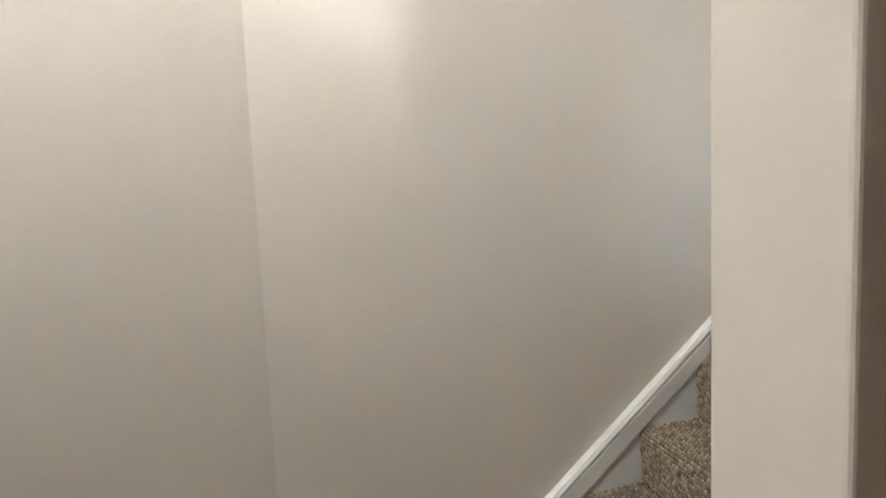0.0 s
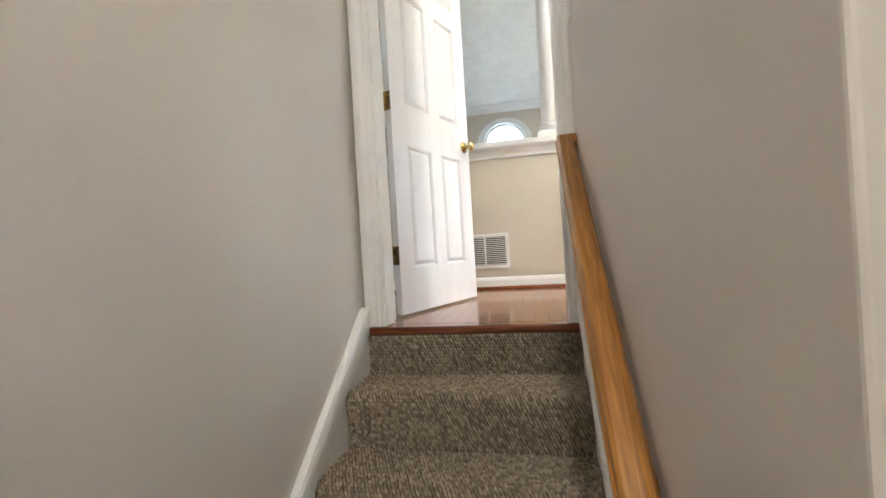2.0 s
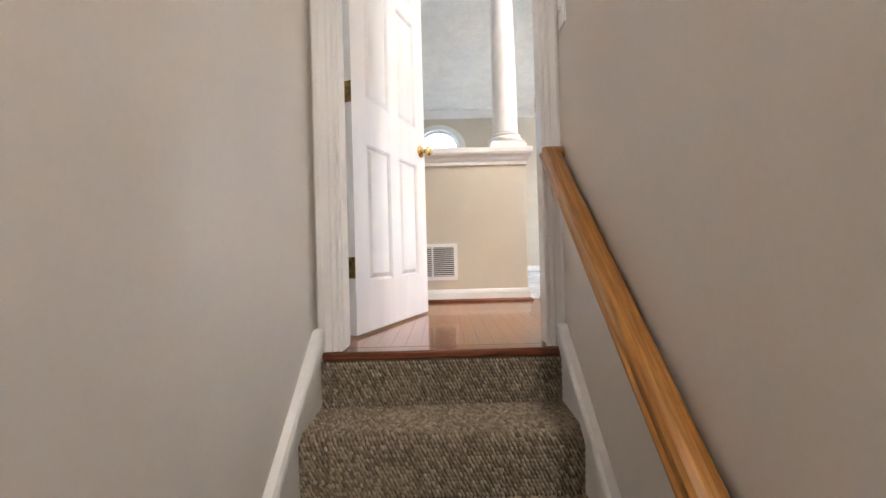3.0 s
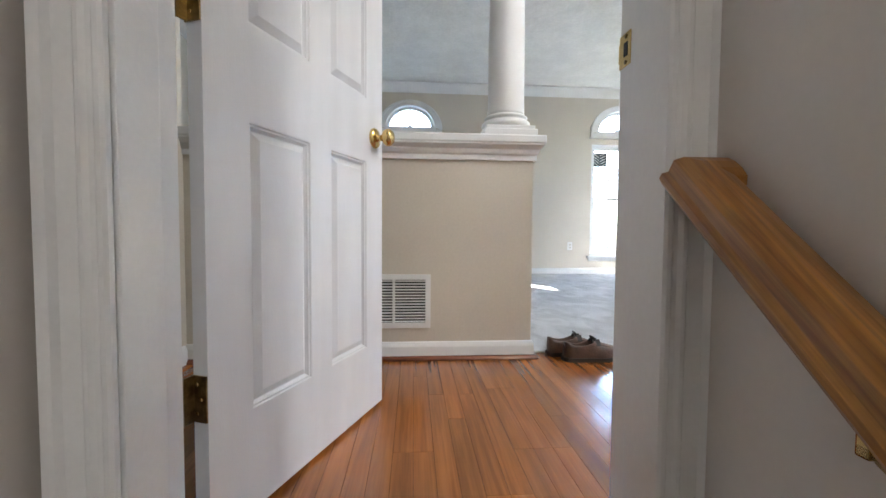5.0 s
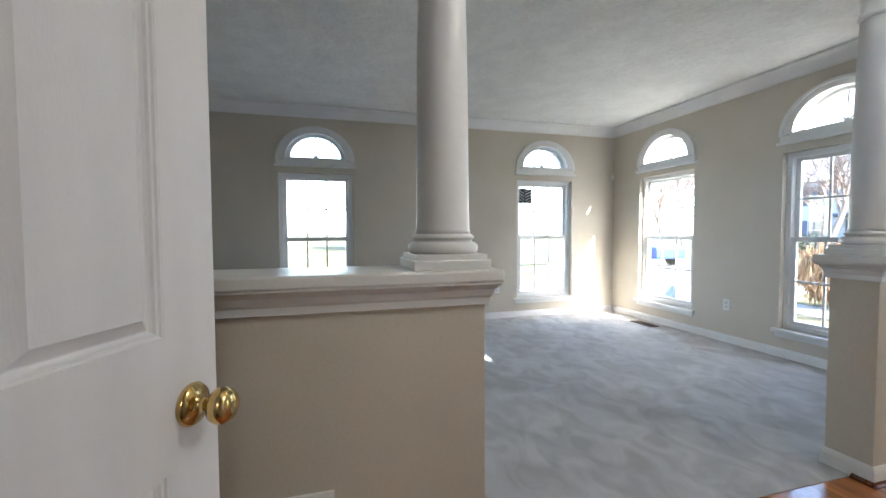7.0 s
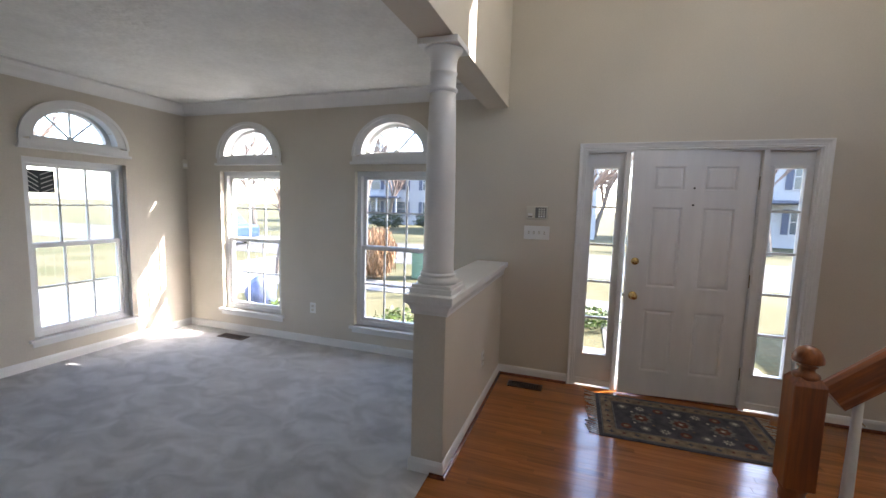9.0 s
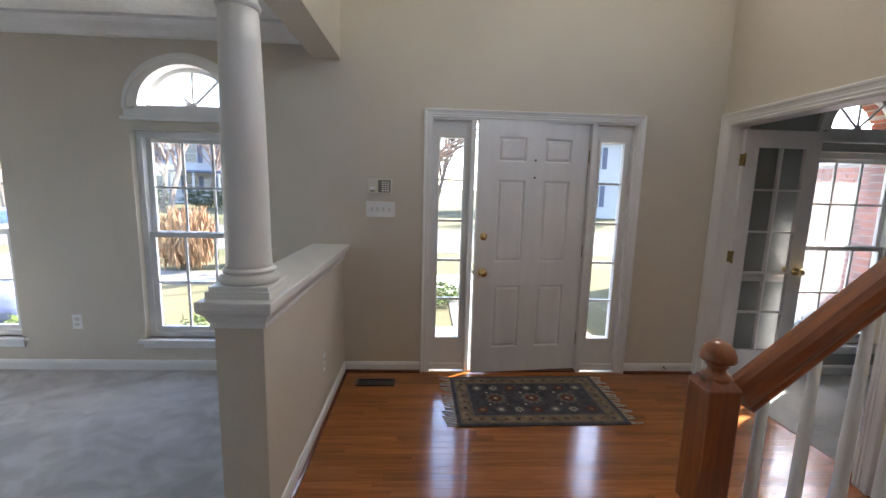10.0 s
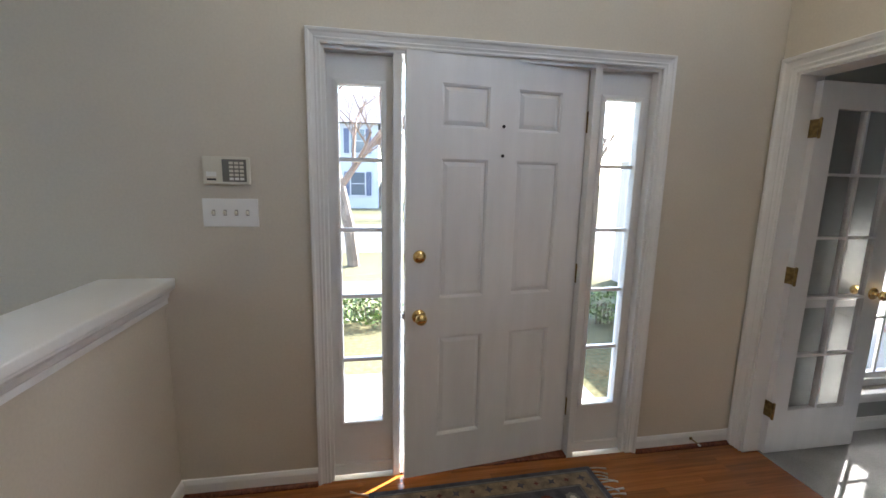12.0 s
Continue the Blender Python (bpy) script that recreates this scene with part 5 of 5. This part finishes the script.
shrub(pose(8.1, -9.4, GROUND), (0.80, 0.80, 0.75), 2200, 0.16, STRAW, "ornamental_grass", "clump of dry orange ornamental grass", "grass clump", up=True)
for x in (14.6, 19.0, 23.2):
    shrub(pose(x, -31.5, GROUND), (2.1, 0.9, 0.75), 1500, 0.11, HEDGE, "hedge", "clipped dark hedge in front of the white house", "hedge")
box_g = thing("utility_box", "green enamelled utility box on the lawn", "utility box", m=pose(6.9, -10.2, GROUND))
part("body", block((-0.28, -0.25, 0, 0.28, 0.25, 0.72), bevel=0.02), GREEN_BOX, box_g)
part("lid", block((-0.31, -0.28, 0.72, 0.31, 0.28, 0.80), bevel=0.015), GREEN_BOX, box_g)


cover = bmesh.new()
bmesh.ops.create_uvsphere(cover, u_segments=20, v_segments=12, radius=1.0)
for v in cover.verts:
    k = 1 + 0.22 * noise.noise(v.co * 2.6)
    v.co = Vector((v.co.x * 0.27 * k, v.co.y * 0.27 * k, max(0.0, 0.30 + v.co.z * 0.33 * k)))
smooth(tagged(link("tarp_cover", cover, TARP), "crumpled blue cover over a garden item on the lawn", "tarp")).location = (8.35, -5.6, GROUND)


def limb(bm, p, q, r0, r1, sides=6):
    d = (q - p).normalized()
    u = d.orthogonal().normalized()
    v = d.cross(u)
    a = [bm.verts.new(p + (u * math.cos(math.tau * i / sides) + v * math.sin(math.tau * i / sides)) * r0) for i in range(sides)]
    b = [bm.verts.new(q + (u * math.cos(math.tau * i / sides) + v * math.sin(math.tau * i / sides)) * r1) for i in range(sides)]
    for i in range(sides):
        bm.faces.new((a[i], a[(i + 1) % sides], b[(i + 1) % sides], b[i]))


def bare_tree(m, height, seed, levels=5, label="bare winter tree with pale bark"):
    rnd = random.Random(seed)
    t = thing("tree", label, "tree", "bare trees", m=m)
    trunk, crown = bmesh.new(), bmesh.new()

    def grow(p, d, ln, r, lev):
        bm = trunk if lev == 0 else crown
        q = p
        for k in range(3):
            e = (d + Vector((rnd.uniform(-1, 1), rnd.uniform(-1, 1), rnd.uniform(-0.2, 0.6))) * 0.12).normalized()
            q2 = q + e * ln / 3
            limb(bm, q, q2, r * (1 - 0.12 * k), r * (1 - 0.12 * (k + 1)), 8 if lev == 0 else (5 if lev < 3 else 3))
            if lev < levels and (k > 0 or lev > 0):
                for _ in range(2 if lev < 2 else 1):
                    side = (d + Vector((rnd.uniform(-1, 1), rnd.uniform(-1, 1), rnd.uniform(-0.1, 0.7))) * 0.95).normalized()
                    grow(q2, side, ln * rnd.uniform(0.5, 0.72), r * 0.55, lev + 1)
            q, d = q2, e
        return q

    grow(Vector((0, 0, 0)), Vector((rnd.uniform(-0.1, 0.1), rnd.uniform(-0.1, 0.1), 1)).normalized(), height * 0.42, height * 0.022, 0)
    part("trunk", trunk, BARK, t)
    part("crown", crown, TWIG, t, "leafless spreading branches")
    return t


bare_tree(pose(10.6, -8.6, GROUND), 3.2, 3)
bare_tree(pose(20.7, -29.0, GROUND), 8.0, 4)
bare_tree(pose(2.9, -10.8, GROUND), 6.5, 5)
t2 = bare_tree(pose(9.6, -23, GROUND), 9.0, 8)
for x, y, a in ((11.3, -24, 40), (19, -27, 110), (26, -24, 200), (34, -30, 300), (22, -38, 20), (-6, -24, 150), (-13, -28, 250), (2.0, -33, 75), (30, -12, 10), (36, -3, 90), (42, 6, 190), (28, 10, 260)):
    copy_thing(t2, pose(x, y, GROUND, 0, 0, a))
tank = thing("parked_car", "dark blue car parked on the far street", "car", m=pose(19.5, -14.4, GROUND))
body = block((-2.1, -0.85, 0.35, 2.1, 0.85, 0.92), bevel=0.12)
part("body", body, BLUE, tank)
bm = bmesh.new()
lo = [bm.verts.new(p) for p in ((-1.5, -0.78, 0.9), (1.25, -0.78, 0.9), (1.25, 0.78, 0.9), (-1.5, 0.78, 0.9))]
hi = [bm.verts.new(p) for p in ((-1.0, -0.66, 1.45), (0.6, -0.66, 1.45), (0.6, 0.66, 1.45), (-1.0, 0.66, 1.45))]
for i in range(4):
    bm.faces.new((lo[i], lo[(i + 1) % 4], hi[(i + 1) % 4], hi[i]))
bm.faces.new(hi)
part("cabin", bm, HOUSE_GLASS, tank, "dark glazed cabin")
for x in (-1.3, 1.3):
    for y in (-0.87, 0.67):
        wh = turned(lathe([(0.001, 0), (0.30, 0), (0.33, 0.04), (0.33, 0.16), (0.30, 0.2), (0.001, 0.2)], 20), pose(x, y, 0.33, -90, 0, 0))
        smooth(part("wheel", wh, RUBBER, tank))


def house(m, w, h, depth, cols, label):
    ho = thing("house", label, "house", m=m)
    part("wall", block((-w / 2, 0, 0, w / 2, depth, h)), SIDING, ho)
    bm = bmesh.new()
    v = [bm.verts.new(p) for p in ((-w / 2 - 0.4, -0.4, h), (w / 2 + 0.4, -0.4, h), (w / 2 + 0.4, depth + 0.4, h), (-w / 2 - 0.4, depth + 0.4, h), (-w / 2 - 0.4, depth / 2, h + 2.6), (w / 2 + 0.4, depth / 2, h + 2.6))]
    for f in ((0, 1, 5, 4), (2, 3, 4, 5), (1, 2, 5), (3, 0, 4), (3, 2, 1, 0)):
        bm.faces.new([v[i] for i in f])
    part("roof", bm, ROOFING, ho)
    porch = part("porch_roof", block((-w * 0.28, -1.9, 2.75, w * 0.12, 0.0, 2.95), bevel=0.03), SHUTTER, ho, "dark porch roof")
    for x in (-w * 0.26, -w * 0.08, w * 0.10):
        part("porch_post", block((x - 0.08, -1.8, 0, x + 0.08, -1.64, 2.75)), SIDING, ho)
    for z in (0.9, 3.7):
        for i in range(cols):
            x = -w / 2 + w * (i + 0.5) / cols
            win = part("window", block((x - 0.45, -0.05, z, x + 0.45, 0.02, z + 1.5)), HOUSE_GLASS, ho)
            part("frame", block((x - 0.52, -0.07, z - 0.07, x - 0.45, 0.02, z + 1.57), (x + 0.45, -0.07, z - 0.07, x + 0.52, 0.02, z + 1.57), (x - 0.45, -0.07, z + 1.5, x + 0.45, 0.02, z + 1.57),
                                (x - 0.45, -0.07, z - 0.07, x + 0.45, 0.02, z), (x - 0.45, -0.07, z + 0.73, x + 0.45, 0.02, z + 0.78)), SIDING, win)
            for s in (-1, 1):
                part("shutter", block((x + s * 0.72 - 0.17, -0.06, z - 0.04, x + s * 0.72 + 0.17, 0.0, z + 1.54)), SHUTTER, ho)
    return ho


h1 = house(pose(7.5, -30, GROUND, 0, 0, 180), 11, 5.6, 8, 4, "white two-storey house with dark blue shutters and a porch")
copy_thing(h1, pose(-8.5, -31, GROUND, 0, 0, 172))
copy_thing(h1, pose(22.5, -39, GROUND, 0, 0, 195))
copy_thing(h1, pose(38, -8, GROUND, 0, 0, 270))
copy_thing(h1, pose(40, 12, GROUND, 0, 0, 262))

# brick wing beside the study window
wing = thing("brick_wing", "red brick wing of the house beside the study window", "brick wall", kind="structure")
part("core", block((-5.5, -9.0, GROUND, -2.42, -3.61, 1.95)), MORTAR, wing)
part("eave", block((-5.7, -9.2, 1.95, -2.38, -3.61, 2.04)), TRIM, wing)
brick = bpy.data.meshes.new("brick")
bb = block((0, 0, 0, 0.02, 0.192, 0.057), bevel=0.0)
bb.to_mesh(brick)
bb.free()
brick.materials.append(BRICK)
for row in range(26):
    for c in range(11):
        y = -5.72 + c * 0.203 + (0.1 if row % 2 else 0.0)
        ob = new("brick", brick)
        ob.parent = wing
        ob.location = (-2.43, y, 0.15 + row * 0.068)

# brick face of the house with a deep reveal round the study window
front = thing("brick_front", "red brick house front round the study window", "brick wall", kind="structure")
front_hole = [(W_STUDY - 0.415, 0.24, W_STUDY + 0.43, 1.92)] + [(a, b - 0.01, c, e) for a, b, c, e in arch_holes(W_STUDY)[1:]]
part("core", holed("y", -3.60, 0.135, -2.42, 0.88, GROUND, 2.72, front_hole), MORTAR, front)
reveal = bpy.data.meshes.new("brick")
bb = block((0, 0, 0, 0.014, 0.128, 0.057))
bb.to_mesh(reveal)
bb.free()
reveal.materials.append(BRICK)
for row in range(24):
    ob = new("brick", reveal)
    ob.parent = front
    ob.location = (W_STUDY - 0.4185, -3.598, 0.26 + row * 0.068)
for k in range(7):
    a = radians(100 + 12 * k)
    ob = new("brick", reveal)
    ob.parent = front
    ob.matrix_basis = pose(W_STUDY + 0.365 * math.cos(a), -3.598, ARCH_Z + 0.318 * math.sin(a), 0, -math.degrees(a) + 180, 0)
# added translucent sheet: imitates the veil of sunlight on the study window's glass
HAZE = bpy.data.materials.new("sunlit_glass_haze")
HAZE.use_nodes = True
st = HAZE.node_tree
veil = st.nodes.new("ShaderNodeMixShader")
veil.inputs[0].default_value = 0.11
clear = st.nodes.new("ShaderNodeBsdfTransparent")
scatter = st.nodes.new("ShaderNodeBsdfTranslucent")
scatter.inputs["Color"].default_value = (0.75, 0.75, 0.74, 1)
st.links.new(clear.outputs[0], veil.inputs[1])
st.links.new(scatter.outputs[0], veil.inputs[2])
st.links.new(veil.outputs[0], st.nodes["Material Output"].inputs["Surface"])
part("insect_screen", block((-0.385, -0.152, 0.045, 0.385, -0.1505, 1.59)), HAZE, bpy.data.objects["window_5"], "thin added sheet that gives the pale haze of sun on the glass")

# ---- oak floorboards ----
BW = 0.057
board_meshes = {}


def board_mesh(ln):
    key = round(ln, 3)
    if key not in board_meshes:
        bm = bmesh.new()
        e, g = 0.0004, 0.00006
        lo = [bm.verts.new(p) for p in ((g, g, -0.012), (ln - g, g, -0.012), (ln - g, BW - g, -0.012), (g, BW - g, -0.012))]
        md = [bm.verts.new(p) for p in ((g, g, -0.0008), (ln - g, g, -0.0008), (ln - g, BW - g, -0.0008), (g, BW - g, -0.0008))]
        hi = [bm.verts.new(p) for p in ((e, e, 0.0), (ln - e, e, 0.0), (ln - e, BW - e, 0.0), (e, BW - e, 0.0))]
        for p, q in ((lo, md), (md, hi)):
            for i in range(4):
                bm.faces.new((p[i], p[(i + 1) % 4], q[(i + 1) % 4], q[i]))
        bm.faces.new(hi)
        me = bpy.data.meshes.new("floorboard")
        bm.to_mesh(me)
        bm.free()
        me.materials.append(OAK_FLOOR)
        board_meshes[key] = me
    return board_meshes[key]


floor = thing("floor_oak", "glossy red-brown oak strip floor", "floor", kind="structure")
rnd = random.Random(11)
singles = 0
far_v, far_f = [], []
row = 0
y = SOUTH
while y < NORTH - BW:
    x = 0.29 if y + BW < -0.86 else 2.06
    end = 3.468
    first_piece = True
    while x < end - 0.01:
        ln = rnd.choice((0.45, 0.6, 0.75, 0.9, 1.1))
        if first_piece:
            ln = rnd.choice((0.3, 0.5, 0.7, 0.9))
            first_piece = False
        ln = min(ln, end - x)
        if end - x - ln < 0.18:
            ln = end - x
        if singles < 295 and y < 0.2:
            ob = new("floorboard", board_mesh(ln))
            ob.parent = floor
            ob.location = (x, y, 0.0)
            singles += 1
        else:
            n = len(far_v)
            e, g = 0.0004, 0.00006
            far_v += [(x + g, y + g, -0.008), (x + ln - g, y + g, -0.008), (x + ln - g, y + BW - g, -0.008), (x + g, y + BW - g, -0.008),
                      (x + e, y + e, 0.0), (x + ln - e, y + e, 0.0), (x + ln - e, y + BW - e, 0.0), (x + e, y + BW - e, 0.0)]
            far_f += [(n + 4, n + 5, n + 6, n + 7)] + [(n + i, n + (i + 1) % 4, n + 4 + (i + 1) % 4, n + 4 + i) for i in range(4)]
        x += ln
    y += BW
    row += 1
me = bpy.data.meshes.new("floorboards")
me.from_pydata(far_v, [], far_f)
me.materials.append(OAK_JOINED)
fb = new("floorboards", me)
fb.parent = floor
tagged(fb, "oak strips of the hall floor", kind="stuff")
